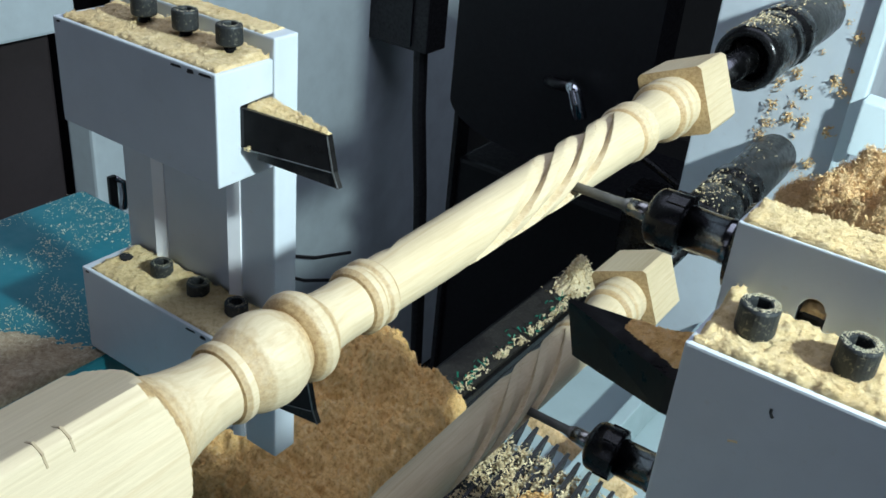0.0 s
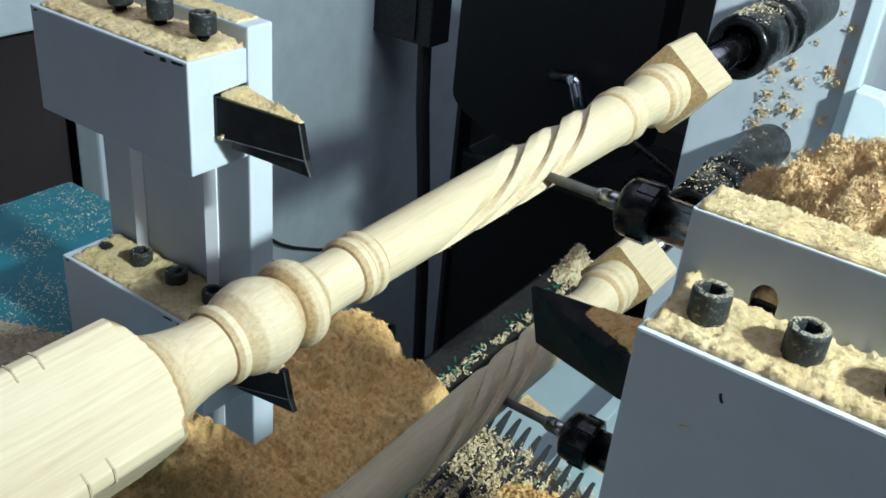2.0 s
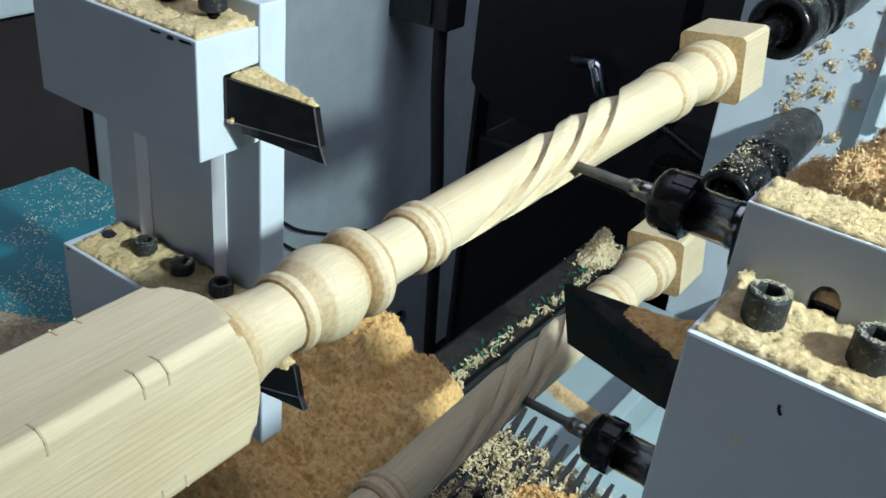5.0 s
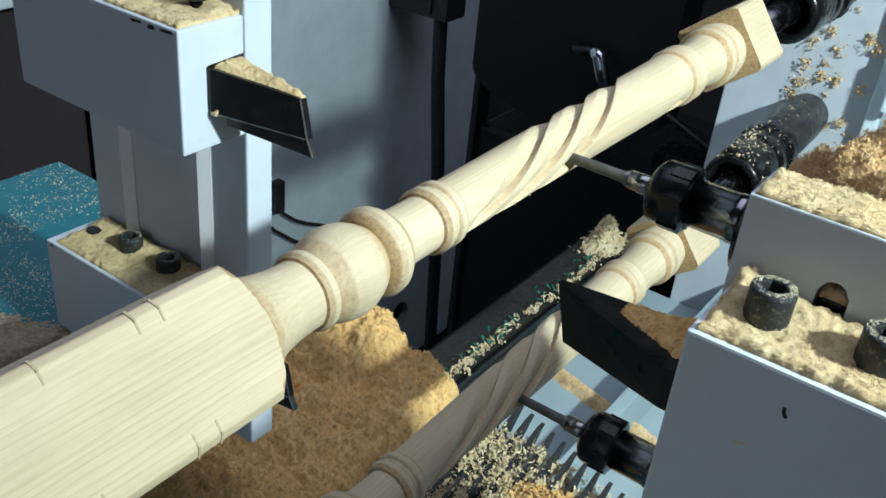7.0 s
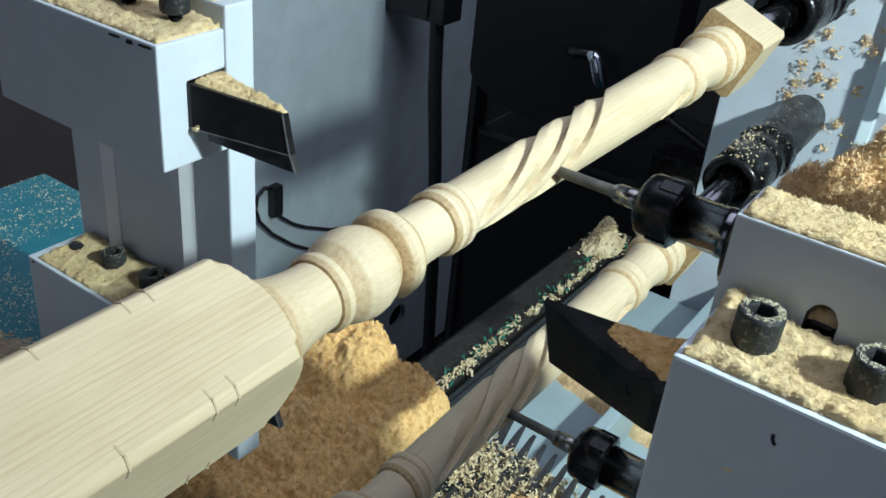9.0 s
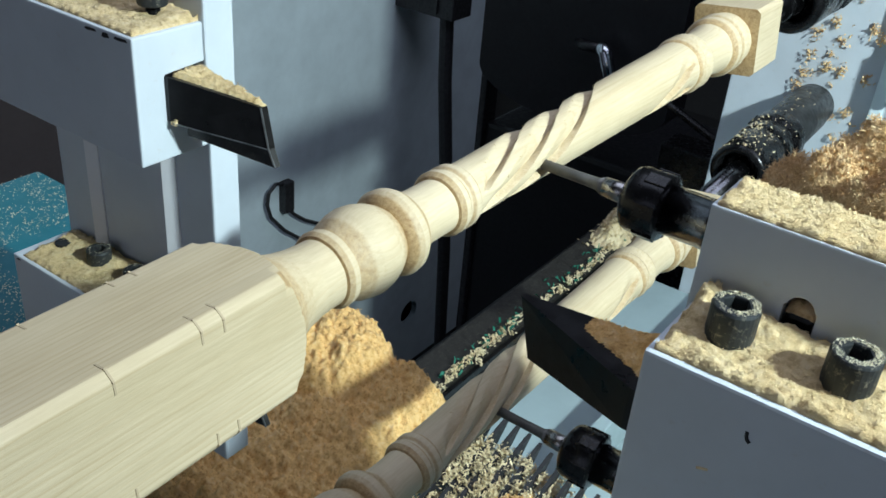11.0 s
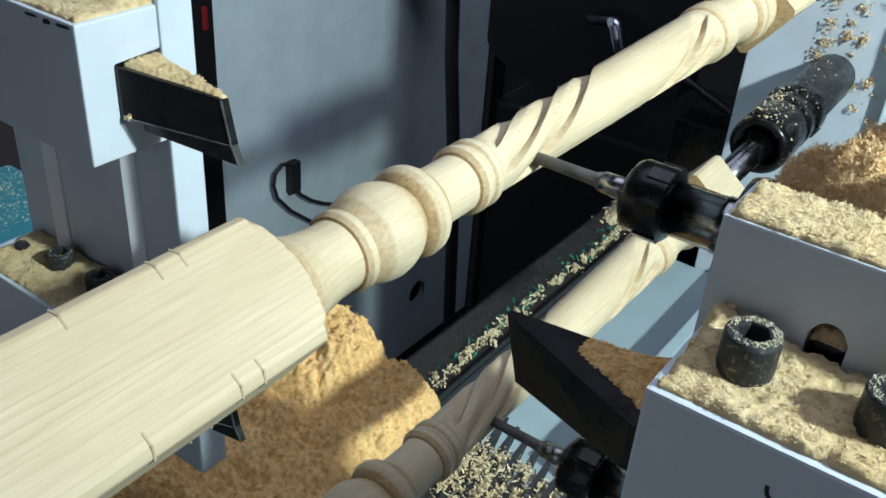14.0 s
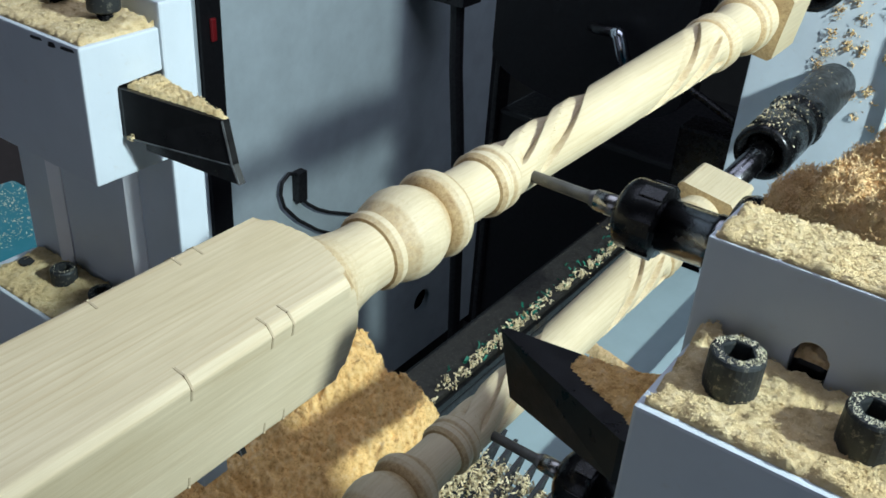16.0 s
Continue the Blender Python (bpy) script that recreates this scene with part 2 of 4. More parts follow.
def flakes(verts, faces, rng, count, place, size, curl=1.0, tilt=1.1):
    """Adds curled shavings, each two bent quads, at places given by place(rng)."""
    for _ in range(count):
        p = Vector(place(rng))
        turn = Euler((rng.uniform(-tilt, tilt), rng.uniform(-tilt, tilt), rng.uniform(0, 6.28))).to_matrix()
        l, w = size * rng.uniform(0.5, 1.6), size * rng.uniform(0.25, 0.6)
        h = l * rng.uniform(0.1, 0.5) * curl
        base = len(verts)
        for x, z in ((-l, 0), (0, h), (l, 0.2 * h)):
            for y in (-w, w):
                verts.append(tuple(p + turn @ Vector((x, y, z)) * 0.5))
        faces += [(base, base + 1, base + 3, base + 2), (base + 2, base + 3, base + 5, base + 4)]


def slivers(verts, faces, rng, count, place, size):
    """Adds thin curled threads, each three narrow quads."""
    for _ in range(count):
        p = Vector(place(rng))
        turn = Euler((rng.uniform(-1.2, 1.2), rng.uniform(-1.2, 1.2), rng.uniform(0, 6.28))).to_matrix()
        l, w, bend = size * rng.uniform(0.5, 1.3), size * rng.uniform(0.03, 0.06), rng.uniform(-2.8, 2.8)
        base = len(verts)
        for k in range(4):
            a = bend * (k / 3 - 0.5)
            q = Vector((l * (k / 3 - 0.5), 0, l * 0.35 * (1 - math.cos(a)) * (1 if bend > 0 else -1)))
            for y in (-w, w):
                verts.append(tuple(p + turn @ (q + Vector((0, y, 0)))))
        faces += [(base + 2 * k, base + 2 * k + 1, base + 2 * k + 3, base + 2 * k + 2) for k in range(3)]


def loose(name, verts, faces, material, base, label, category="sawdust", smooth=True):
    """A heap or scatter as one object of kind stuff."""
    me = bpy.data.meshes.new(name)
    b = Vector(base)
    me.from_pydata([tuple(Vector(v) - b) for v in verts], [], faces)
    me.materials.append(material)
    me.shade_smooth() if smooth else None
    ob = new(name, me)
    ob.location = base
    return tagged(ob, label, category, "", "stuff")


CARRIED = []   # everything that rides on the carriage
SPUN = []      # everything that turns on the two spindles

# ---- workshop round the machine ----


def structure(name, bm, material, label, category):
    ob = part(name, bm, material)
    return tagged(ob, label, category, "", "structure")


structure("floor", box((-4.5, -4.5, -0.82), (4.5, 5.5, -0.72)), FLOORING, "dark grey concrete workshop floor", "floor")
structure("wall_west", box((-4.6, -4.5, -0.72), (-4.5, 5.5, 3.2)), FLOORING, "dim grey workshop wall", "wall")
structure("wall_north", box((-4.5, 5.5, -0.72), (4.5, 5.6, 3.2)), FLOORING, "dim grey workshop wall", "wall")
structure("wall_east", box((4.5, -4.5, -0.72), (4.6, 5.5, 3.2)), FLOORING, "dim grey workshop wall", "wall")
structure("ceiling", box((-4.5, -4.5, 3.2), (4.5, 5.5, 3.3)), FLOORING, "dim grey workshop ceiling", "ceiling")

# ---- the two balusters ----

UPPER, LOWER = (-0.172, 1.2078), (-0.1787, 1.0312)
LEAD = 0.2430
TOOL_Y = 0.5115
PROFILE = [(-0.30, 0.05), (0.1940, 0.05), (0.1944, 0.0372), (0.1985, 0.0318), (0.2022, 0.0266), (0.2034, 0.0240), (0.2060, 0.0218), (0.2110, 0.0194), (0.2180, 0.0173), (0.2270, 0.0157), (0.2350, 0.0152),
           (0.2385, 0.0152), (0.2390, 0.0165), (0.2415, 0.0178), (0.2445, 0.0176), (0.2458, 0.0158), (0.2490, 0.0174), (0.2530, 0.0193), (0.2580, 0.0206),
           (0.2625, 0.0211), (0.2670, 0.0206), (0.2720, 0.0191), (0.2755, 0.0174), (0.2780, 0.0158), (0.2785, 0.0172), (0.2810, 0.0197), (0.2845, 0.0211), (0.2880, 0.0207),
           (0.2910, 0.0190), (0.2925, 0.0164), (0.2960, 0.0147), (0.3050, 0.0139), (0.3200, 0.0138), (0.3206, 0.0152), (0.3232, 0.0168), (0.3262, 0.0168), (0.3285, 0.0155),
           (0.3295, 0.0155), (0.3320, 0.0169), (0.3350, 0.0168), (0.3372, 0.0155), (0.3378, 0.0145), (0.3450, 0.0146), (0.5900, 0.0182), (0.6000, 0.0183), (0.6015, 0.0172),
           (0.6040, 0.0190), (0.6075, 0.0203), (0.6110, 0.0190), (0.6122, 0.0180), (0.6160, 0.0192), (0.6195, 0.0202), (0.6225, 0.0186), (0.6235, 0.0178),
           (0.6300, 0.0170), (0.6460, 0.0170), (0.6550, 0.0176), (0.6600, 0.0188), (0.6610, 0.0200), (0.6640, 0.0220), (0.6680, 0.0226), (0.6715, 0.0216), (0.6730, 0.0204),
           (0.6760, 0.0220), (0.6800, 0.0228), (0.6840, 0.0221), (0.6855, 0.0206), (0.6890, 0.0204), (0.6925, 0.0210), (0.6930, 0.05), (0.7430, 0.05)]
HALF = 0.0264
SQUARE = radians(23)


def turned_radius(y):
    for (a, ra), (b, rb) in zip(PROFILE, PROFILE[1:]):
        if a <= y <= b:
            return ra + (rb - ra) * (y - a) / (b - a)
    return PROFILE[-1][1]


def tick_marks(ob):
    """Short dark saw ticks that mark out the length on the four corners of the square end."""
    for y in (0.1650, 0.1553, 0.1208):
        for k in range(4):
            turn = Matrix.Rotation(-(SQUARE + (k + 0.5) * math.pi / 2), 4, "Y")
            bm = box((HALF * 1.33 - 0.0006, y - 0.0005, -0.0028), (HALF * 1.33 + 0.0004, y + 0.0005, 0.0028), 0.0002)
            bmesh.ops.transform(bm, matrix=turn, verts=bm.verts[:])
            tick = part("saw_tick", bm, TICK)
            tick.parent = ob
            for flip in (-1, 1):
                bm = box((HALF - 0.0004, y - 0.0004, flip * 0.0205 - 0.0022), (HALF + 0.0002, y + 0.0004, flip * 0.0205 + 0.0022))
                bmesh.ops.transform(bm, matrix=Matrix.Rotation(-(SQUARE + k * math.pi / 2), 4, "Y"), verts=bm.verts[:])
                tick = part("saw_tick", bm, TICK)
                tick.parent = ob


def baluster(name, axis, label):
    """A square blank turned to beads, ball and shaft, with three twist flutes cut from the far bead towards the near one."""
    steps = 288
    ys = sorted({round(p[0], 5) for p in PROFILE} | {round(0.1990 + 0.0010 * i, 5) for i in range(139)} | {round(0.338 + 0.0016 * i, 5) for i in range(167)}
                | {round(0.602 + 0.0010 * i, 5) for i in range(91)} | {-0.2, -0.1, 0.0, 0.1, 0.16, 0.72})
    verts, faces = [], []
    for y in ys:
        r = turned_radius(y)
        for s in range(steps):
            u = 2 * math.pi * s / steps
            c, d = abs(math.cos(u - SQUARE)), abs(math.sin(u - SQUARE))
            half = HALF if y < 0.45 else 0.0255
            rr = min(half / max(c, d), r, half * (1.335 + 0.012 * fuzz(y, u, 9.0, axis[1])))
            if 0.341 < y < 0.597:
                # flutes: steep on one flank, shallow on the other
                cut = 0.0
                fade = min(1.0, (y - 0.341) / 0.010, (0.597 - y) / 0.010)
                for k in range(3):
                    if k == 0 and y < 0.350:
                        continue
                    soft = min(1.0, (y - 0.348) / 0.028) if k == 0 else 1.0
                    turn = 2 * math.pi * ((y - TOOL_Y) / LEAD) + k * radians(60)
                    e = math.degrees((u - turn + math.pi) % (2 * math.pi) - math.pi)
                    if -17 < e < 22:
                        cut = max(cut, soft * ((e + 17) / 2.2 if e < -14.8 else (22 - e) / 36.8))
                rr -= 0.0047 * fade * cut
            rr += 0.00012 * fuzz(u * 3, y * 60, 1.0, axis[1])
            verts.append((rr * math.cos(u), y, rr * math.sin(u)))
    for j in range(len(ys) - 1):
        for s in range(steps):
            a, b = j * steps + s, j * steps + (s + 1) % steps
            faces.append((a, b, b + steps, a + steps))
    faces.append(tuple(range(steps))[::-1])
    faces.append(tuple((len(ys) - 1) * steps + s for s in range(steps)))
    me = bpy.data.meshes.new(name)
    me.from_pydata(verts, [], faces)
    me.materials.append(PINE)
    ob = new(name, me)
    ob.location = (axis[0], 0, axis[1])
    me.shade_smooth()
    me.set_sharp_from_angle(angle=radians(32))
    tick_marks(ob)
    SPUN.append((ob, axis))
    return tagged(ob, label, "baluster", "balusters on the lathe")


baluster("baluster", UPPER, "pale pine stair baluster being turned, square ends, spiral flutes half cut")
baluster("baluster", LOWER, "pale pine stair baluster being turned, shaded by the carriage above")

# ---- headstock with its two drive collets ----


def collet(axis, label, lift, raise_z):
    """A clamping nut on a plain nose; lift is the degrees by which it points up from the spindle line."""
    t = thing("drive_collet", (axis[0], 0.795, axis[1]), label, "chuck", "drive collets")
    line = pose(axis[0], 0.33, axis[1], 0.25, 0, 0.25) @ pose(0, 0.413, raise_z, lift, 0, 0)
    c = (axis[0], 0, axis[1])
    part("spindle_nose", lathe([(0.968, 0.0), (0.968, 0.0245), (0.974, 0.0262), (1.058, 0.0262), (1.061, 0.0250), (1.0835, 0.0250)], c, "y"), NOSE, t, "worn dark grey steel nose", True)
    nut = part("clamping_nut", lathe([(0.864, 0.0150), (0.862, 0.0190), (0.848, 0.0205), (0.846, 0.0225), (0.847, 0.0268), (0.851, 0.0286), (0.856, 0.0290), (0.902, 0.0290), (0.904, 0.0282), (0.907, 0.0282), (0.909, 0.0290), (0.928, 0.0290), (0.931, 0.0272), (0.938, 0.0272),
                                      (0.941, 0.0296), (0.944, 0.0300), (0.963, 0.0300), (0.966, 0.0290), (0.968, 0.026)], c, "y", 64), NUT, t, "glossy black steel nut specked with chips", True)
    for k in range(6):
        u = k * math.pi / 3
        m = Matrix.Translation((axis[0], 0, axis[1])) @ Matrix.Rotation(u, 4, "Y")
        bm = box((-0.004, 0.9455, 0.0292), (0.004, 0.961, 0.0309), 0.0006)
        bmesh.ops.transform(bm, matrix=m, verts=bm.verts[:])
        part("nut_rib", bm, NUT, nut)
    part("drive_shaft", lathe([(0.743, 0.0118), (0.840, 0.0122), (0.864, 0.0122)], c, "y", 40), SPINDLE, t, "polished dark drive shaft", True)
    rng = random.Random(int(axis[1] * 1000))
    verts, faces = [], []

    def place(r):
        a, y = r.gauss(math.radians(98), 0.42), r.gauss(0.895, 0.030) if r.random() < 0.75 else r.uniform(0.85, 1.05)
        y = min(1.05, max(0.852, y))
        rad = 0.0293 if y < 0.93 else 0.0303 if y < 0.966 else 0.0265
        return axis[0] + rad * math.cos(a), y, axis[1] + rad * math.sin(a)

    flakes(verts, faces, rng, 260, place, 0.0024, 0.6, 0.8)
    chips = loose("wood_chips", verts, faces, CHIPS, (axis[0], 0.93, axis[1] + 0.03), "pale chips clinging to the black collet", "wood chips", False)
    chips.matrix_world = line @ pose(0, 0.93 - 0.743, 0.03)
    t.matrix_world = line @ pose(0, 0.795 - 0.743, 0)
    return t


collet(UPPER, "black drive collet gripping the far end of the upper baluster", 0.0, 0.0)
collet(LOWER, "black drive collet gripping the far end of the lower baluster", 1.2, 0.004)

head = thing("headstock", (-0.2, 1.15, 0.6), "grey-white painted headstock plate with chips stuck to it", "headstock")
part("face_plate", box((-0.283, 1.085, 0.55), (-0.119, 1.125, 1.36), 0.002), WHITE, head)
part("side_plate", box((-0.150, 1.126, 0.55), (-0.119, 1.45, 1.36), 0.002), WHITE, head)
part("machine_base", box((-0.283, 1.087, -0.72), (-0.12, 1.45, 0.549), 0.003), TEAL, head, "teal painted machine base")
part("edge_strip", box((-0.1185, 1.070, 0.70), (-0.104, 1.0845, 1.36), 0.002), PANEL, head, "pale edge strip")
part("bracket", prism([(-0.1035, 1.082), (-0.088, 1.082), (-0.086, 1.098), (-0.050, 1.092), (-0.050, 1.128), (-0.072, 1.131), (-0.076, 1.140), (-0.1035, 1.142)], "y", 1.052, 1.0845, 0.002), PANEL, head, "pale plastic bracket")


def plate_chips():
    rng = random.Random(5)
    verts, faces = [], []
    spots = []
    while len(spots) < 52:
        x, z = rng.uniform(-0.205, -0.126), rng.uniform(1.00, 1.30)
        if all((x - a) ** 2 + (z - b) ** 2 > 0.010 ** 2 for a, b in spots):
            spots.append((x, z))
    for x, z in spots:
        n, r = rng.choice(((6, 0.0014), (18, 0.0022), (34, 0.0030), (46, 0.0036)))
        flakes(verts, faces, rng, n, lambda q: (x + q.gauss(0, r), 1.0840 - abs(q.gauss(0, 1.2 * r)), z + q.gauss(0, r)), 0.0034, 1.2)
        flakes(verts, faces, rng, 2, lambda q: (x + q.gauss(0, 0.008), 1.0838, z + q.gauss(0, 0.008)), 0.0026, 1.2)
    return loose("wood_chips", verts, faces, GOLD, (-0.16, 1.085, 1.1), "clumps of golden chips stuck to the headstock plate", "wood chips", False)


plate_chips()

# ---- bed of the machine ----

bed = thing("machine_bed", (-0.1, 0.6, -0.72), "pale blue-grey machine bed with teal sides and chips", "machine bed")
part("chip_tray", box((-0.345, -0.6, 0.735), (0.30, 1.083, 0.745), 0.002), TRAY, bed, "pale blue-grey tray")
part("tray_wall", box((-0.375, -0.6, 0.60), (-0.346, 1.083, 0.80), 0.002), DARK, bed)
part("inner_wall", box((-0.215, 0.62, 0.7455), (-0.200, 1.083, 0.80), 0.002), TRAY, bed)
part("bed_casting", box((-0.42, -0.6, -0.72), (0.34, 1.083, 0.5995), 0.004), TEAL, bed, "teal painted casting")
part("bed_top", box((-0.345, -0.6, 0.60), (0.30, 1.083, 0.7345), 0.002), TEAL, bed)

rail = thing("guide_rail", (-0.39, 0.5, 0.80), "black linear guide rail littered with wood chips", "rail")
part("rail_bar", box((-0.400, -0.4, 0.8005), (-0.352, 1.083, 0.815), 0.003), RAILTOP, rail, "black rail filmed with brown dust")
part("rail_lip", box((-0.3515, -0.4, 0.8005), (-0.3465, 1.083, 0.8095), 0.001), BLADE, rail, "thin dark steel lip")
part("rail_lip", box((-0.4055, -0.4, 0.8005), (-0.4005, 1.083, 0.8095), 0.001), BLADE, rail, "thin dark steel lip")


def rail_chips():
    rng = random.Random(8)
    verts, faces = [], []
    for _ in range(170):
        y = rng.uniform(0.55, 1.07)
        x = rng.gauss(-0.3550, 0.0032)
        flakes(verts, faces, rng, rng.choice((1, 3, 8, 16)), lambda r: (x + r.gauss(0, 0.0018), y + r.gauss(0, 0.0026), 0.8165 + r.uniform(0, 0.006)), 0.0036, 1.2)
    a = loose("wood_chips", verts, faces, CHIPS, (-0.39, 0.8, 0.815), "pale wood chips lying along the black rail", "wood chips", False)
    verts, faces = [], []
    flakes(verts, faces, rng, 110, lambda r: (r.gauss(-0.362, 0.006), r.uniform(0.6, 1.05), 0.818 + r.uniform(0, 0.004)), 0.0058, 0.9)
    loose("green_chips", verts, faces, GREEN, (-0.39, 0.8, 0.815), "dark green plastic chips among the shavings on the rail", "plastic chips", False)
    verts, faces = heap(-0.395, -0.345, 0.985, 1.075, 0.003, lambda x, y: 0.811 + (0.042 + 0.014 * fuzz(x, y, 140)) * math.exp(-((x + 0.37) / 0.015) ** 2 - ((y - 1.03) / 0.026) ** 2), 0.8155)
    flakes(verts, faces, rng, 260, lambda r: (lambda x, y: (x, y, 0.8165 + 0.040 * math.exp(-((x + 0.37) / 0.015) ** 2 - ((y - 1.03) / 0.026) ** 2)))(r.gauss(-0.37, 0.010), r.gauss(1.03, 0.018)), 0.0055)
    loose("wood_chips", verts, faces, CHIPS, (-0.37, 1.03, 0.815), "small heap of pale shavings on the rail", "wood chips", False)


rail_chips()

def tray_dust():
    rng = random.Random(81)
    a, b = Vector((-0.312, 0.829)), Vector((-0.165, 0.791))
    way = (b - a).normalized()

    def height(x, y):
        p = Vector((x, y)) - a
        along, off = p.dot(way), abs(p.cross(way))
        w = 0.010 * (1 + 0.4 * fuzz(x, y, 60, 5))
        k = max(0.0, 1 - (off / w) ** 2) if -0.005 < along < 0.155 else 0.0
        return 0.7442 + 0.013 * k + 0.003 * fuzz(x, y, 300, 6) * k

    verts, faces = heap(-0.33, -0.15, 0.76, 0.86, 0.002, height, 0.7452)
    loose("sawdust", verts, faces, GOLD, (-0.24, 0.81, 0.745), "narrow streak of yellow sawdust on the tray")


tray_dust()

# ---- electrical cabinet and black housings behind ----

cab = thing("electrical_cabinet", (-1.9, 1.85, -0.72), "tall pale grey steel cabinet with cable clip and hole", "cabinet")
HOLE = (2.075, -0.345, 0.042)


def holed_panel():
    """The cabinet's front sheet with a round cable hole."""
    bm = bmesh.new()
    y0, y1, z0, z1 = 1.285, 2.375, -0.56, 2.2
    n = 32
    hy, hz, hr = HOLE
    for x in (-1.45, -1.47):
        inner = [bm.verts.new((x, hy + hr * math.cos(2 * math.pi * k / n), hz + hr * math.sin(2 * math.pi * k / n))) for k in range(n)]
        outer = []
        for k in range(n):
            c, s = math.cos(2 * math.pi * k / n), math.sin(2 * math.pi * k / n)
            d = min(((y1 - hy) / c if c > 1e-6 else (y0 - hy) / c if c < -1e-6 else 9), ((z1 - hz) / s if s > 1e-6 else (z0 - hz) / s if s < -1e-6 else 9))
            outer.append(bm.verts.new((x, hy + d * c, hz + d * s)))
        corner = [bm.verts.new((x, y, z)) for y, z in ((y1, z1), (y0, z1), (y0, z0), (y1, z0))]
        for k in range(n):
            a, b = outer[k], outer[(k + 1) % n]
            extra = [v for v in corner if abs(a.co.y - b.co.y) > 1e-5 and abs(a.co.z - b.co.z) > 1e-5 and min(abs(v.co.y - a.co.y), abs(v.co.z - a.co.z)) < 1e-5 and min(abs(v.co.y - b.co.y), abs(v.co.z - b.co.z)) < 1e-5]
            bm.faces.new([inner[k], a, *extra[:1], b, inner[(k + 1) % n]])
    return bm


part("front_sheet", holed_panel(), PANEL, cab)
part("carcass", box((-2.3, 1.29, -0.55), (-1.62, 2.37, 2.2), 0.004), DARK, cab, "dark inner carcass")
part("side_post", box((-1.62, 2.376, -0.60), (-1.44, 2.43, 2.2), 0.004), DARK, cab, "black corner post")
part("side_post", box((-1.56, 1.225, -0.60), (-1.445, 1.284, 2.2), 0.004), DARK, cab, "black corner post")
part("plinth", box((-2.3, 1.285, -0.72), (-1.47, 2.375, -0.561), 0.004), DARK, cab, "black plinth")
clip = part("cable_clip", box((-1.449, 1.483, 0.265), (-1.425, 1.515, 0.350), 0.004), RUBBER, cab, "black adhesive cable clip")
part("cable", tube([(-1.436, 1.490, 0.345), (-1.430, 1.455, 0.360), (-1.428, 1.428, 0.345), (-1.428, 1.422, 0.315), (-1.428, 1.434, 0.275), (-1.428, 1.479, 0.221), (-1.428, 1.551, 0.160), (-1.428, 1.66, 0.09), (-1.428, 1.80, 0.03)], 0.0048), RUBBER, cab, "thin black cable")
part("cable", tube([(-1.434, 1.498, 0.275), (-1.430, 1.519, 0.250), (-1.428, 1.555, 0.220), (-1.428, 1.600, 0.193), (-1.428, 1.70, 0.145), (-1.428, 1.85, 0.10)], 0.0048), RUBBER, cab, "thin black cable")
# soft red glow near the post's top, put in as a red-coloured block
part("red_glow_block", box((-1.444, 1.248, 0.740), (-1.435, 1.262, 0.79), 0.004), RED, cab, "small dark red block standing in for a soft red glow")

side_door = part("side_door", box((-1.53, 1.066, -0.60), (-1.45, 1.2235, 0.888), 0.008), PANEL, cab, "narrow pale door with a latch")
part("latch_plate", box((-1.4498, 1.089, 0.505), (-1.440, 1.108, 0.583), 0.003), BLADE, side_door, "dark latch plate")
part("latch", tube([(-1.439, 1.104, 0.578), (-1.428, 1.113, 0.570), (-1.427, 1.115, 0.540), (-1.432, 1.113, 0.508)], 0.006, 8), CHROME, side_door, "bent bright latch handle")

far_cab = thing("control_cabinet", (-1.7, 0.7, -0.72), "pale grey control cabinet standing in dim light", "cabinet")
part("upper_case", box((-1.95, 0.10, 0.892), (-1.452, 1.06, 2.2), 0.006), PANEL, far_cab)
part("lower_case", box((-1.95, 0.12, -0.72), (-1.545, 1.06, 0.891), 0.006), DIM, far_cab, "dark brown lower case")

motor = thing("motor_housing", (-0.7273, 1.8134, -0.72), "large black enamelled motor housing, rounded below, on a black column", "motor")
part("column", box((-0.9673, 1.6448, -0.72), (-0.4031, 2.0209, 0.6141), 0.01), DARK, motor)
part("column_edge", box((-0.9802, 1.6344, -0.70), (-0.9675, 1.6837, 1.0421), 0.003), RUBBER, motor)


def rounded_body():
    out = [(-0.9413, 1.081), (-0.9413, 0.7827)]
    out += [(-0.7338 - 0.20752 * math.cos(a), 0.7827 - 0.071335 * math.sin(a)) for a in [math.pi * k / 24 for k in range(1, 24)]]
    out += [(-0.5263, 0.7827), (-0.5263, 1.081)]
    return prism(out, "y", 1.554, 1.6422)


part("cover", rounded_body(), DARK, motor, "glossy black rounded cover")
lever = thing("clamp_lever", (-0.7014, 1.5411, 0.8735), "small chromed clamp lever on the black housing", "lever")
part("lever_arm", tube([(-0.6625, 1.5177, 0.8955), (-0.6495, 1.5151, 0.8864), (-0.6417, 1.5138, 0.8683), (-0.6287, 1.5125, 0.8398)], 0.0130, 14), CHROME, lever, "", True)
part("lever_hub", tube([(-0.7247, 1.5534, 0.8774), (-0.7079, 1.5385, 0.88), (-0.6625, 1.519, 0.889)], 0.0092, 12), BLACK, lever, "black lever hub", True)
junction = thing("junction_box", (-1.35, 1.95, 0.72), "black junction box on the cabinet with a cable hanging from it", "junction box")
part("body", box((-1.4497, 1.913, 0.7126), (-1.263, 1.997, 0.9115), 0.005), RUBBER, junction)
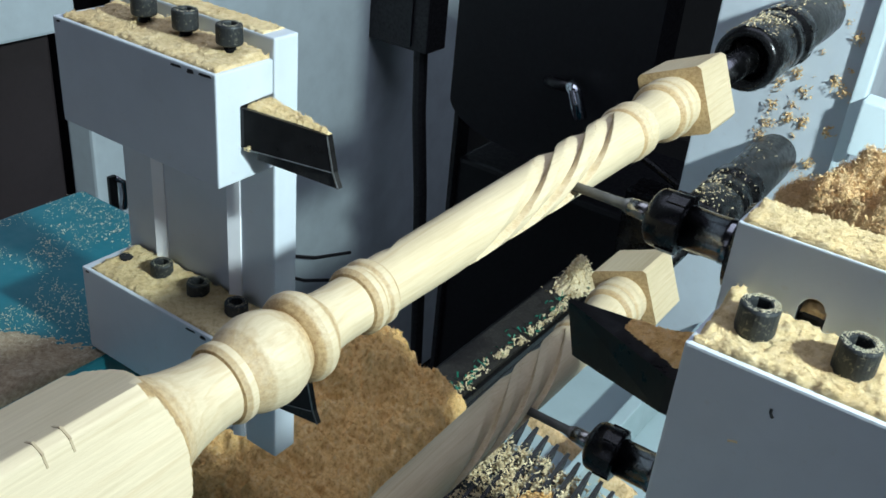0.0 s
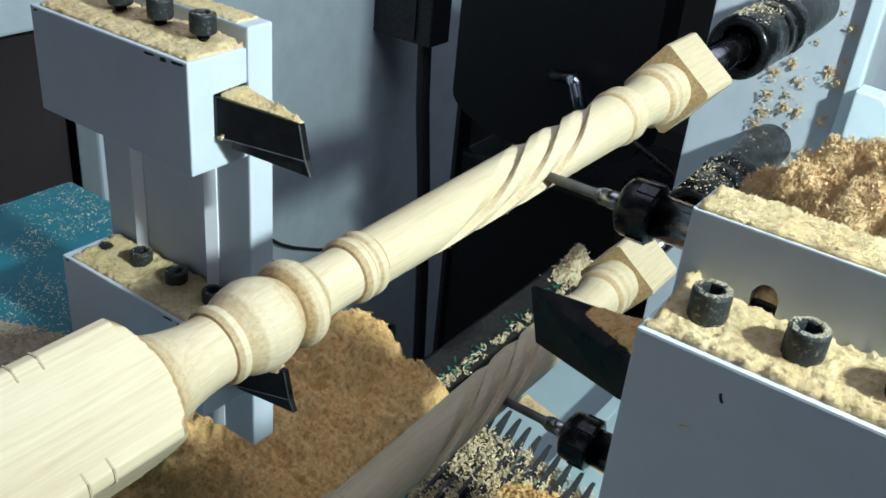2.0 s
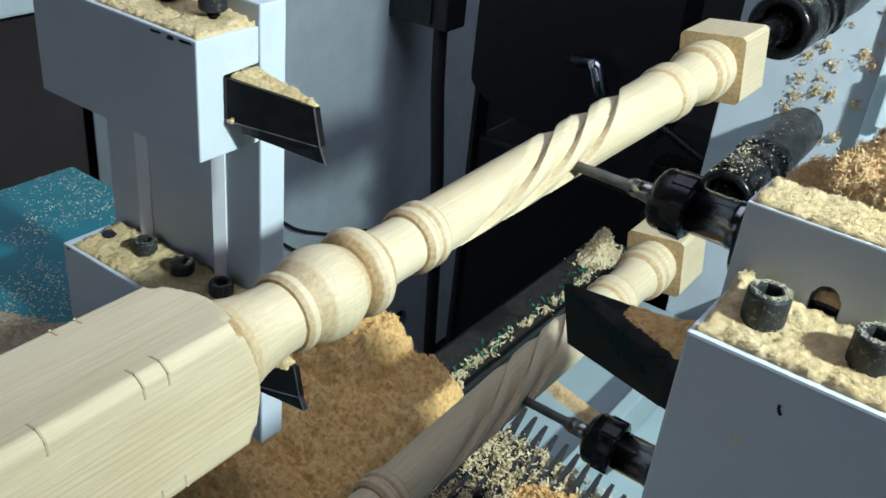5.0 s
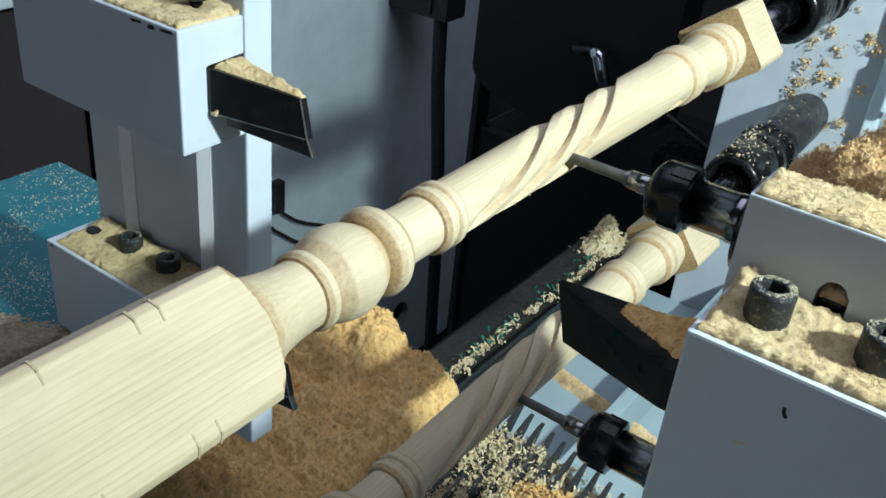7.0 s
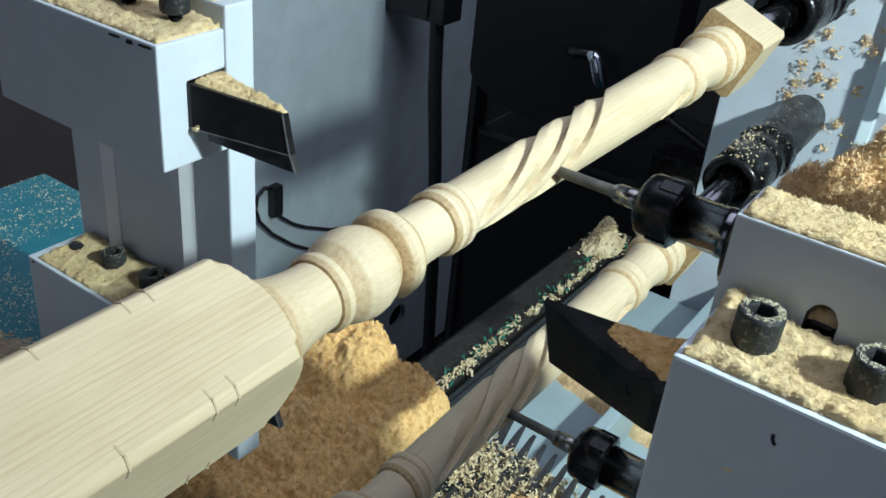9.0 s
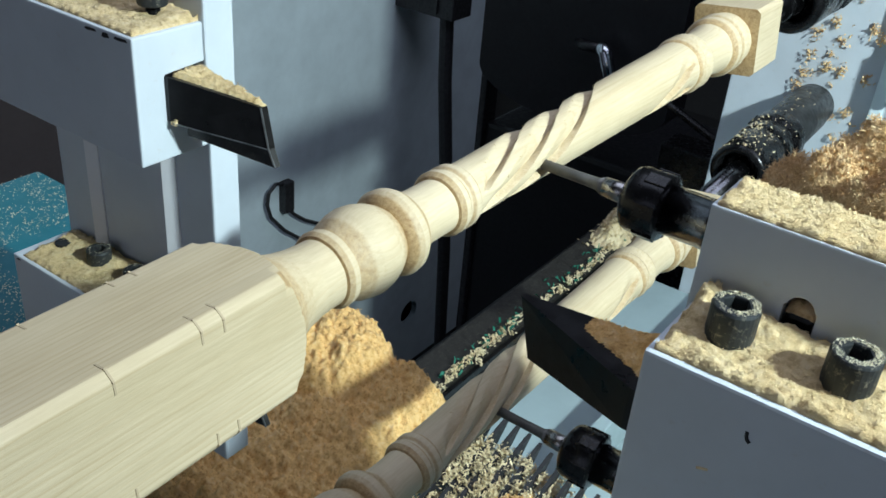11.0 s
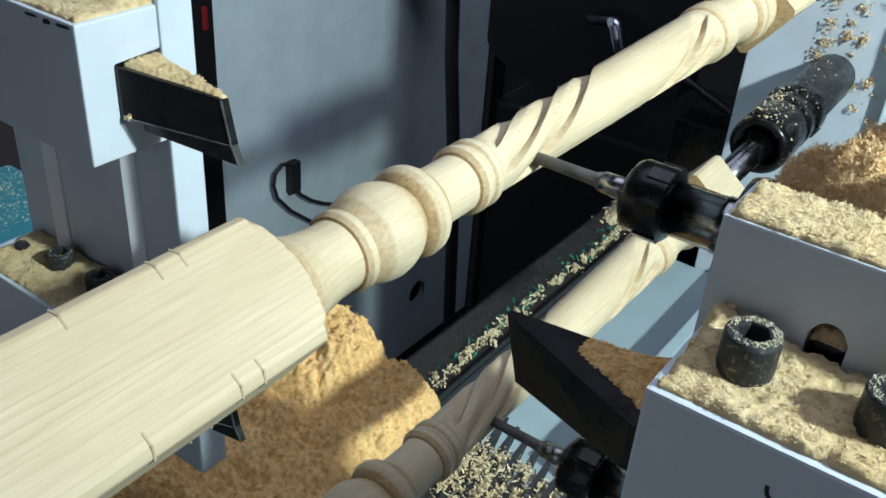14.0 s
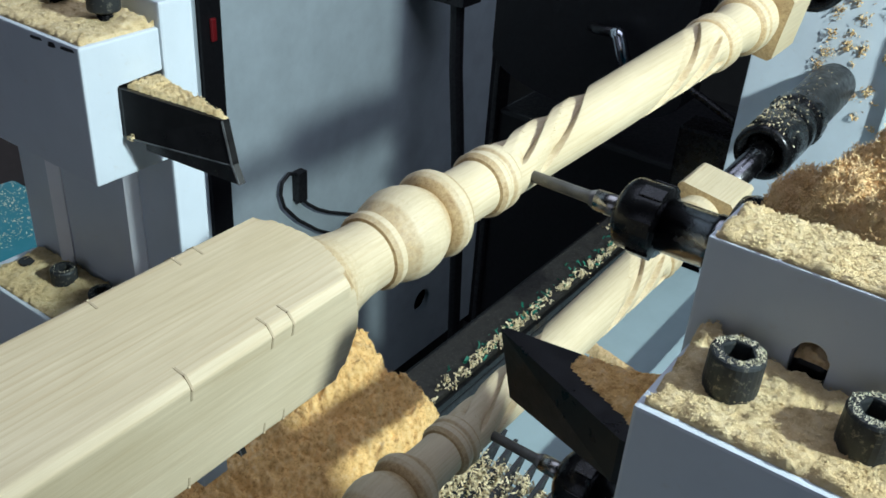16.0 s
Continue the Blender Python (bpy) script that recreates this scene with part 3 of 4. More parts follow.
part("cable", tube([(-1.3011, 1.944, 0.7117), (-1.2919, 1.944, 0.5433), (-1.2686, 1.947, 0.3132), (-1.2544, 1.9593, 0.0063), (-1.2544, 1.99, -0.454), (-1.2544, 1.99, -0.72)], 0.0185, 10), RUBBER, junction, "thick black cable")
part("seam", box((-1.3167, 1.9063, 0.7233), (-1.309, 1.9125, 0.9039), 0.001), DARK, junction)
bracket = thing("cross_bar", (-0.37, 1.21, 0.93), "dark steel cross bar beside the headstock", "bar")
part("bar", tube([(-0.3965, 1.145, 0.980), (-0.284, 1.145, 0.936), (-0.149, 1.145, 0.883)], 0.0056, 10), NUT, bracket)
part("stay", box((-0.368, 1.130, 0.40), (-0.2832, 1.186, 0.922), 0.004), NUT, bracket, "dark steel stay")

# ---- left tool post on the carriage ----


def cap_screw(at, parent, h=0.0118, crumbs=40, name="cap_screw"):
    """Socket-head screw whose head's foot stands at `at`."""
    x, y, z = at
    r = 0.0078
    bm = bmesh.new()
    n = 30
    prof = [(z, r * 0.93), (z + 0.0008, r), (z + h - 0.0012, r), (z + h - 0.0003, r * 0.95), (z + h, r * 0.86)]
    rings = [[bm.verts.new((x + rr * math.cos(2 * math.pi * k / n), y + rr * math.sin(2 * math.pi * k / n), zz)) for k in range(n)] for zz, rr in prof]
    for rr, zz in ((0.60, z + h), (0.57, z + h - 0.0006), (0.57, z + h - 0.007)):
        ring = []
        for k in range(n):
            a = 2 * math.pi * k / n
            hexa = math.cos(math.pi / 6) / math.cos((a % (math.pi / 3)) - math.pi / 6)
            ring.append(bm.verts.new((x + r * rr * hexa * math.cos(a), y + r * rr * hexa * math.sin(a), zz)))
        rings.append(ring)
    for p, q in zip(rings, rings[1:]):
        for k in range(n):
            bm.faces.new((p[k], p[(k + 1) % n], q[(k + 1) % n], q[k]))
    bm.faces.new(rings[0][::-1])
    bm.faces.new(rings[-1])
    screw = part(name, bm, BOLT, parent, "dusty black socket-head screw")
    thread = [(z - 0.006 + 0.0006 * k, 0.0040 if k % 2 else 0.0034) for k in range(11)]
    part("thread", lathe(thread, (x, y, 0), "z", 16), NUT, screw)
    # crumbs of dust on the rim and in the socket
    rng = random.Random(int(x * 4000) + int(z * 300))
    verts, faces = [], []

    def place(q):
        a = q.gauss(0.6, 1.7)
        d = q.uniform(0.62, 0.95) if q.random() < 0.8 else q.uniform(0, 0.5)
        return x + r * d * math.cos(a), y + r * d * math.sin(a), z + h + (0.0002 if d > 0.6 else -0.0062)

    flakes(verts, faces, rng, crumbs * 3, place, 0.00055, 0.9, 0.9)
    me = bpy.data.meshes.new("dust_film")
    me.from_pydata([tuple(Vector(v) - anchor(screw)) for v in verts], [], faces)
    me.materials.append(PALEDUST)
    dust = new("dust_film", me)
    dust.parent = screw
    tagged(dust, "pale crumbs of sawdust", "", "", "stuff")
    return screw


post = thing("tool_post", (-0.39, 0.43, 0.90), "grey-white painted steel tool post with two knife holders, dusted with sawdust", "tool post", "tool posts")
comb_line = [(-0.463, 0.965), (-0.4275, 0.965), (-0.4275, 1.24), (-0.4190, 1.24), (-0.4190, 0.965), (-0.3535, 0.965), (-0.3535, 1.24), (-0.3450, 1.24), (-0.3450, 0.965), (-0.315, 0.965), (-0.315, 1.2785), (-0.463, 1.2785)]
column = prism(comb_line, "y", 0.4165, 0.4365, 0.0014)
part("column", column, WHITE, post)
# added white wedges: lamplight on the slots' inner sides, put in as colour
for x in (-0.425, -0.351):
    part("slot_light_wedge", prism([(x - 0.0022, 0.4118), (x + 0.0057, 0.4155), (x + 0.0057, 0.4350), (x - 0.0022, 0.4350)], "z", 0.968, 1.239), PALE, post, "added white wedge standing in for the lit inner side of the column's slot")


def knife_holder(dz):
    y0, y1, ys = 0.3720, 0.4160, 0.3890
    c = [(y0, 1.198 + dz), (y1, 1.198 + dz), (y1, 1.2190 + dz), (ys, 1.2190 + dz), (ys, 1.2455 + dz), (y1, 1.2455 + dz), (y1, 1.2665 + dz), (y0, 1.2665 + dz)]
    holder = part("knife_holder", prism(c, "x", -0.4595, -0.3155, 0.0011), WHITE, post)
    for x in (-0.3355, -0.3725, -0.4095):
        cap_screw((x, 0.4015, (1.2735 if dz == 0 else 1.2660) + dz), holder)
    if dz:
        # no hole is cut: a black disc gives the shade inside it
        part("hole_shade_disc", lathe([(1.2672 + dz, 0.0050), (1.2700 + dz, 0.0050)], (-0.444, 0.3985, 0), "z", 20), INK, holder, "black disc standing in for the shaded inside of an empty screw hole")
    lo, hi = 1.2195 + dz, 1.2450 + dz
    bm = bmesh.new()
    back = 0.0 if dz == 0 else 0.011   # the lower knife is clamped further back
    plan = [(-0.40, ys + 0.0006), (-0.313, ys + 0.0006), (-0.2610 - back, 0.4082), (-0.2606 - back, 0.4120), (-0.40, 0.4130)]
    bottom = [bm.verts.new((x, y, lo if i not in (2, 3) else lo - 0.0040)) for i, (x, y) in enumerate(plan)]
    top = [bm.verts.new((x - (0.0050 if i in (2, 3) else 0), y, hi - 0.0012 if i not in (2, 3) else hi - 0.0085)) for i, (x, y) in enumerate(plan)]
    bm.faces.new(bottom[::-1])
    bm.faces.new(top)
    for i in range(5):
        bm.faces.new((bottom[i], bottom[(i + 1) % 5], top[(i + 1) % 5], top[i]))
    knife = part("knife", bm, BLADE, holder, "black steel turning knife")
    bm = bmesh.new()
    tri = [(-0.311, 0.3985), (-0.2572 - back, 0.4086), (-0.2570 - back, 0.4122), (-0.311, 0.4128)]
    b = [bm.verts.new((x, y, (1.2100 if x < -0.3 else 1.2062) + dz)) for x, y in tri]
    a = [bm.verts.new((x if x < -0.3 else x - 0.0042, y, (1.2192 if x < -0.3 else 1.2152) + dz)) for x, y in tri]
    bm.faces.new(b[::-1])
    bm.faces.new(a)
    for i in range(4):
        bm.faces.new((b[i], b[(i + 1) % 4], a[(i + 1) % 4], a[i]))
    edge = tube([(-0.2662 - back, 0.4081, 1.2362 + dz), (-0.2612 - back, 0.4080, 1.2157 + dz), (-0.2571 - back, 0.4083, 1.2064 + dz)], 0.00055, 6)
    part("ground_edge", edge, EDGE, holder, "bright ground edge")
    edge = tube([(-0.311, 0.3895, 1.2193 + dz), (-0.2620 - back, 0.4078, 1.2153 + dz)], 0.00045, 6)
    part("ground_edge", edge, EDGE, holder, "bright ground edge")
    part("cutting_tip", bm, TIP, holder, "ground steel cutting tip")
    for x0, x1, z0, z1 in ((-0.456, -0.4515, 1.2634, 1.2650), (-0.352, -0.3425, 1.2630, 1.2648), (-0.3385, -0.3325, 1.2622, 1.2650), (-0.3290, -0.3185, 1.2633, 1.2652)):
        bm = prism([(x0, z0 + 0.0004 + dz), (x0 + 0.3 * (x1 - x0), z0 + dz), (x1, z0 + 0.0006 + dz), (x1 - 0.001, z1 + dz), (x0 + 0.0012, z1 - 0.0003 + dz)], "y", y0 - 0.0002, y0 + 0.0004)
        part("scratch", bm, INK, holder, "black scuff mark")
    return holder


knife_holder(0.0)
knife_holder(-0.1790)
CARRIED.append(post)


def dust_layer(x0, x1, y0, y1, z, deep, seed, label, material=DUST, rim=0.004, count=900, hump=None, size=0.0012, mask=None):
    rng = random.Random(seed)

    def height(x, y):
        if mask and not mask(x, y):
            return z - 0.001
        edge = min(x - x0, x1 - x, y - y0, y1 - y) / rim
        base = max(0.0, min(1.0, edge + 0.35 + 0.9 * fuzz(x, y, 260, seed)))
        h = base * deep * (0.65 + 0.42 * fuzz(x, y, 90, seed + 3) + 0.24 * fuzz(x, y, 330, seed + 7) + 0.26 * fuzz(x, y, 900, seed + 9))
        return z + h + (hump(x, y) * base if hump else 0)

    verts, faces = heap(x0, x1, y0, y1, 0.0011, height, z)

    def place(r):
        while True:
            x, y = r.uniform(x0, x1), r.uniform(y0, y1)
            if not mask or mask(x, y):
                return x, y, max(z, height(x, y)) + 0.0003

    flakes(verts, faces, rng, count, place, size, 0.7, 0.5)
    ob = loose("sawdust", verts, faces, material, ((x0 + x1) / 2, (y0 + y1) / 2, z), label)
    CARRIED.append(ob)
    return ob


for dz, seed in ((0.0, 1), (-0.1790, 2)):
    dust_layer(-0.452, -0.318, 0.3745, 0.4155, 1.2667 + dz, 0.0035, seed, "pale sawdust lying on the knife holder", DUST if dz == 0 else DUST, 0.004, 1500, lambda x, y: 0.0025 * max(0, (y - 0.395) / 0.02))
    dust_layer(-0.3145, -0.266 if dz == 0 else -0.280, 0.3925, 0.4120, 1.2362 + dz, 0.0030, seed + 20, "pale sawdust lying on the turning knife", DUST, 0.002, 500,
               lambda x, y: 0.0076 * max(0.0, 1 - (x + 0.3145) / 0.052) + 0.0004, 0.0011, lambda x, y: y > 0.3932 + 0.0200 * (x + 0.3145) / 0.058)
dust_layer(-0.455, -0.325, 0.4175, 0.4355, 1.2787, 0.0018, 4, "thin sawdust on the tool post's top", DUST, 0.003, 400)
dust_layer(-0.313, -0.309, 0.3895, 0.394, 1.2192, 0.003, 41, "pinch of sawdust under the knife", DUST, 0.001, 30)

# ---- right tool post ----

right = thing("tool_post", (0.06, 0.38, 0.95), "grey-white painted steel tool post carrying a knife, heaped with sawdust", "tool post", "tool posts")
RX1 = 0.20
hold = part("knife_holder", prism([(0.3372, 1.10), (0.3752, 1.10), (0.3752, 1.2490), (0.3372, 1.2490)], "x", -0.0245, RX1, 0.0012), WHITE, right)
for x in (-0.0060, 0.0310, 0.0680, 0.1050):
    cap_screw((x, 0.3590, 1.2505), hold, 0.0135, 190)
back = bmesh.new()
sx0, sx1, sz0, sz1 = 0.0040, 0.0148, 1.2400, 1.2600
arch = [(sx1, sz1)] + [((sx0 + sx1) / 2 + (sx1 - sx0) / 2 * math.cos(a), sz1 + 0.0054 * math.sin(a)) for a in [math.pi * k / 12 for k in range(1, 12)]] + [(sx0, sz1)]
outline = [(-0.0265, 0.95), (sx0, 0.95), (sx0, sz0)] + arch[::-1] + [(sx1, sz0), (sx1, 0.95), (RX1, 0.95), (RX1, 1.2850), (-0.0265, 1.2850)]
prism(outline, "y", 0.3757, 0.4030, 0.0008, back)
part("back_plate", back, WHITE, right)
part("slot_filler", box((sx0 + 0.0004, 0.3785, 0.951), (sx1 - 0.0004, 0.4025, 1.2565), 0.002), BLADE, right, "dusty dark screw end in the slot")
part("scuff", tube([(0.0122, 0.3372, 1.2368), (0.0123, 0.3372, 1.2352), (0.0128, 0.3372, 1.2340), (0.0136, 0.3372, 1.2332)], 0.00065, 6), INK, right, "dark comma-shaped scuff")
part("stuck_chip", tube([(0.0008, 0.3371, 1.2153), (0.0024, 0.3371, 1.2159), (0.0043, 0.3371, 1.2164)], 0.0005, 6), CHIPS, right, "thin chip stuck to the paint")
bm = bmesh.new()
plan = [(-0.0945, 0.3840), (-0.0938, 0.3865), (-0.024, 0.3965), (-0.024, 0.3600), (-0.034, 0.3600)]
low = [bm.verts.new((x + (0.007 if i < 2 else 0), y, 1.1865 if i < 2 else 1.1960)) for i, (x, y) in enumerate(plan)]
top = [bm.verts.new((x, y, 1.2145)) for x, y in plan]
bm.faces.new(low)
bm.faces.new(top[::-1])
for i in range(5):
    bm.faces.new((low[i], top[i], top[(i + 1) % 5], low[(i + 1) % 5]))
part("knife", bm, BLADE, right, "black steel turning knife")
CARRIED.append(right)
dust_layer(-0.0222, RX1, 0.3396, 0.3750, 1.2492, 0.0040, 11, "deep pale sawdust on the holder's top round its screws", DUST, 0.003, 12000, lambda x, y: 0.004 * max(0, (y - 0.355) / 0.02) + 0.0055 * math.exp(-((x + 0.022) / 0.013) ** 2 - ((y - 0.377) / 0.016) ** 2), 0.00062)
dust_layer(-0.0250, RX1, 0.3765, 0.4020, 1.2852, 0.0030, 12, "pale sawdust along the back plate's top", DUST, 0.003, 9000, None, 0.0007)


def knife_near(x):
    return 0.3840 - 0.0240 * (x + 0.0945) / 0.0605 if x < -0.034 else 0.3600


def knife_far(x):
    return 0.3865 + 0.0100 * (x + 0.0938) / 0.0698


dust_layer(-0.0640, -0.0240, 0.3620, 0.3950, 1.2147, 0.0012, 13, "brown sawdust lying on the turning knife", ORANGE, 0.002, 1300,
           lambda x, y: 0.011 * max(0, (x + 0.058) / 0.034) ** 1.8 * max(0.0, min(1.0, (y - knife_near(x) - 0.009) / 0.010)) * max(0.0, min(1.0, (knife_far(x) - y) / 0.004)), 0.0009,
           lambda x, y: knife_near(x) + 0.0090 + 0.0016 * fuzz(x, y, 400, 2) < y < knife_far(x) - 0.0008)

dust_layer(0.0046, 0.0142, 0.379, 0.4020, 1.2567, 0.0040, 14, "pinch of tan sawdust in the post slot", GOLD, 0.002, 120)

# ---- two routers ----


def router(axis_y, z, dx, label):
    t = thing("router", (0.0 + dx, axis_y, z), label, "router", "routers on the carriage")
    c = (0, axis_y, z)

    def turned(name, prof, mat, text="", steps=40, parent=None):
        return part(name, lathe([(x + dx, r) for x, r in prof], c, "x", steps), mat, parent or t, text, True)

    turned("cutter", [(-0.1595, 0.0022), (-0.1590, 0.0030), (-0.134, 0.0031), (-0.126, 0.0033), (-0.122, 0.0052)], CUTTER, "grey milling cutter", 20)
    turned("shank", [(-0.122, 0.0052), (-0.1075, 0.0056)], SHANK, "bright steel shank", 24)
    nut = turned("collet_nut", [(-0.1085, 0.0058), (-0.1085, 0.0120), (-0.1060, 0.0160), (-0.1035, 0.0172), (-0.0880, 0.0174), (-0.0870, 0.0166), (-0.0862, 0.0120)], NUT, "black collet nut")
    for k in range(6):
        u = k * math.pi / 3 + 0.35
        bm = box((-0.0985 + dx, -0.0036, 0.0166), (-0.0872 + dx, 0.0036, 0.0180), 0.0005)
        bmesh.ops.transform(bm, matrix=Matrix.Translation((0, axis_y, z)) @ Matrix.Rotation(u, 4, "X"), verts=bm.verts[:])
        part("spanner_flat", bm, NUT, nut)
    turned("spindle", [(-0.0862, 0.0128), (-0.0640, 0.0128), (-0.0635, 0.0134), (-0.0560, 0.0134)], SPINDLE, "polished dark spindle")
    turned("flange", [(-0.0560, 0.0125), (-0.0560, 0.0245), (-0.0520, 0.0260), (-0.0450, 0.0260)], NUT, "black flange")
    turned("motor_body", [(-0.0450 + 0.0, 0.0200), (-0.0435, 0.0220), (0.0780, 0.0220), (0.0800, 0.0205)], BLACK, "black motor body", 40)
    if z > 1.1:
        part("cover_plate", box((-0.0440, axis_y - 0.068, z + 0.0222), (0.080, axis_y + 0.020, z + 0.0300), 0.002), BLACK, t, "black cover plate under the shavings")
    part("clamp", box((0.010, 0.4035, z - 0.05), (0.08, axis_y - 0.0215, z + 0.02), 0.002), WHITE, t, "grey-white motor clamp")
    CARRIED.append(t)


router(0.5105, 1.2080, 0.0, "black router spindle with a grey milling cutter, cutting the upper flutes")
router(0.5130, 1.0310, -0.008, "black router spindle with a milling cutter, cutting the lower flutes")


def shaving_heap():
    rng = random.Random(31)

    def height(x, y):
        d = ((x - 0.060) / 0.102) ** 2 + ((y - 0.492) / 0.043) ** 2
        if d >= 1:
            return 1.237
        h = 0.044 * (1 - d) ** 0.6
        return 1.2382 + h * (1 + 0.55 * fuzz(x, y, 45, 4)) + 0.012 * abs(fuzz(x, y, 80, 5)) + 0.007 * abs(fuzz(x, y, 200, 8))

    verts, faces = heap(-0.042, 0.079, 0.446, 0.536, 0.0020, height, 1.2382)

    def place(r):
        while True:
            x, y = r.uniform(-0.042, 0.078), r.uniform(0.447, 0.535)
            h = height(x, y)
            if h > 1.241:
                return x, y, h + r.uniform(-0.001, 0.003)

    flakes(verts, faces, rng, 2500, place, 0.0016, 1.3)
    slivers(verts, faces, rng, 22000, place, 0.0034)
    CARRIED.append(loose("shavings", verts, faces, GOLD, (0.08, 0.51, 1.238), "shaggy heap of golden shavings on the router motor", "shavings"))


shaving_heap()

# ---- saddle, heap and bristles low on the carriage ----

saddle = thing("carriage_saddle", (-0.55, 0.3, 0.60), "teal painted carriage saddle strewn with sawdust", "carriage")
part("left_slab", box((-0.685, -0.20, 0.8605), (-0.445, 0.528, 1.015), 0.004), TEAL, saddle)
part("lower_block", box((-0.66, 0.20, 0.77), (-0.280, 0.665, 0.86), 0.004), TEAL, saddle)
part("right_arm", box((-0.02, 0.4035, 0.90), (0.20, 0.56, 0.978), 0.004), TEAL, saddle)
part("bridge", box((-0.279, 0.20, 0.77), (0.20, 0.30, 0.80), 0.004), TEAL, saddle)
CARRIED.append(saddle)


def slab_dust():
    rng = random.Random(51)
    verts, faces = [], []

    def place(r):
        while True:
            x, y = r.uniform(-0.682, -0.45), r.uniform(0.0, 0.524)
            if fuzz(x, y, 22, 2) + 0.3 * r.random() > 0.05:
                return x, y, 1.0156 + r.uniform(0, 0.001)

    flakes(verts, faces, rng, 8000, place, 0.0014, 0.6, 0.5)
    CARRIED.append(loose("sawdust", verts, faces, PALEDUST, (-0.57, 0.3, 1.015), "pale sawdust strewn over the teal saddle", "sawdust", False))

    def height(x, y):
        k = max(0.0, min(1.0, (0.350 - y + 0.45 * (x + 0.52)) / 0.07))
        return 1.0150 + k * 0.010 * (1 + 0.6 * fuzz(x, y, 30, 9)) + (0.003 * fuzz(x, y, 240, 3) + 0.0012 * fuzz(x, y, 700, 4) if k > 0 else -0.002)

    verts, faces = heap(-0.682, -0.448, 0.02, 0.44, 0.003, height, 1.0151)
    
    def on_drift(r):
        while True:
            x, y = r.uniform(-0.66, -0.475), r.uniform(0.05, 0.40)
            if height(x, y) > 1.016:
                return x, y, height(x, y) + 0.0005

    flakes(verts, faces, rng, 5000, on_drift, 0.0018, 0.6)
    CARRIED.append(loose("sawdust", verts, faces, SHADEDUST, (-0.57, 0.2, 1.015), "drift of sawdust on the teal saddle, its shade put into a browner colour"))


slab_dust()


def big_heap():
    rng = random.Random(61)

    def height(x, y):
        top = 0.0
        for cx, cy, rx, ry, h in ((-0.392, 0.600, 0.072, 0.062, 0.072), (-0.318, 0.598, 0.050, 0.060, 0.048), (-0.40, 0.540, 0.12, 0.10, 0.044), (-0.36, 0.450, 0.11, 0.10, 0.028), (-0.47, 0.56, 0.10, 0.10, 0.044)):
            d = ((x - cx) / rx) ** 2 + ((y - cy) / ry) ** 2
            if d < 1:
                top = max(top, h * (1 - d * d) ** 0.65)
        f = 0.012 * fuzz(x, y, 22, 1) + 0.007 * fuzz(x, y, 60, 2) + 0.0100 * abs(fuzz(x, y, 95, 3)) + 0.0070 * abs(fuzz(x, y, 190, 5)) + 0.0034 * fuzz(x, y, 430, 4) - 0.004
        edge = max((y - 0.640) / 0.03, (x + 0.300) / 0.03, 0.0)
        return 0.870 + top + f - 0.030 * min(1.0, edge) ** 2

    verts, faces = heap(-0.60, -0.265, 0.30, 0.690, 0.0016, height, 0.8605)

    def place(r):
        while True:
            x, y = r.uniform(-0.58, -0.27), r.uniform(0.36, 0.68)
            h = height(x, y)
            if h > 0.866:
                return x, y, h + 0.0005

    flakes(verts, faces, rng, 7000, place, 0.0020, 0.8, 0.8)
    slivers(verts, faces, rng, 2500, place, 0.0050)
    CARRIED.append(loose("sawdust", verts, faces, ORANGE, (-0.43, 0.55, 0.8605), "large soft heap of orange-brown sawdust on the carriage"))


big_heap()

comb = thing("bristle_strip", (-0.20, 0.60, 0.80), "row of dark slanted wiper blades half buried in chips", "wiper strip")
part("holder", box((-0.2480, 0.50, 0.8005), (-0.110, 0.520, 0.84), 0.002), BLADE, comb)
for k in range(11):
    x = -0.244 + 0.0128 * k
    bm = prism([(0.5205, 0.842), (0.62 - 0.004 * k, 0.866), (0.655 - 0.004 * k, 0.902), (0.648 - 0.004 * k, 0.902), (0.5205, 0.872)], "x", x, x + 0.0032)
    part("wiper_blade", bm, RUBBER, comb)
CARRIED.append(comb)


def comb_chips():
    rng = random.Random(71)
    verts, faces = [], []
    for _ in range(330):
        x, y = rng.uniform(-0.258, -0.108), 0.622 - abs(rng.gauss(0, 0.055))
        z = 0.880 + 0.20 * (y - 0.56) + rng.gauss(0, 0.005) - 0.10 * max(0.0, x + 0.20)
        flakes(verts, faces, rng, rng.randrange(14, 60), lambda r: (x + r.gauss(0, 0.0026), y + r.gauss(0, 0.0036), z + r.gauss(0, 0.0028)), 0.0027, 1.3)
    CARRIED.append(loose("wood_chips", verts, faces, CHIPS, (-0.19, 0.55, 0.84), "pale chips caught between the wiper blades", "wood chips", False))


comb_chips()


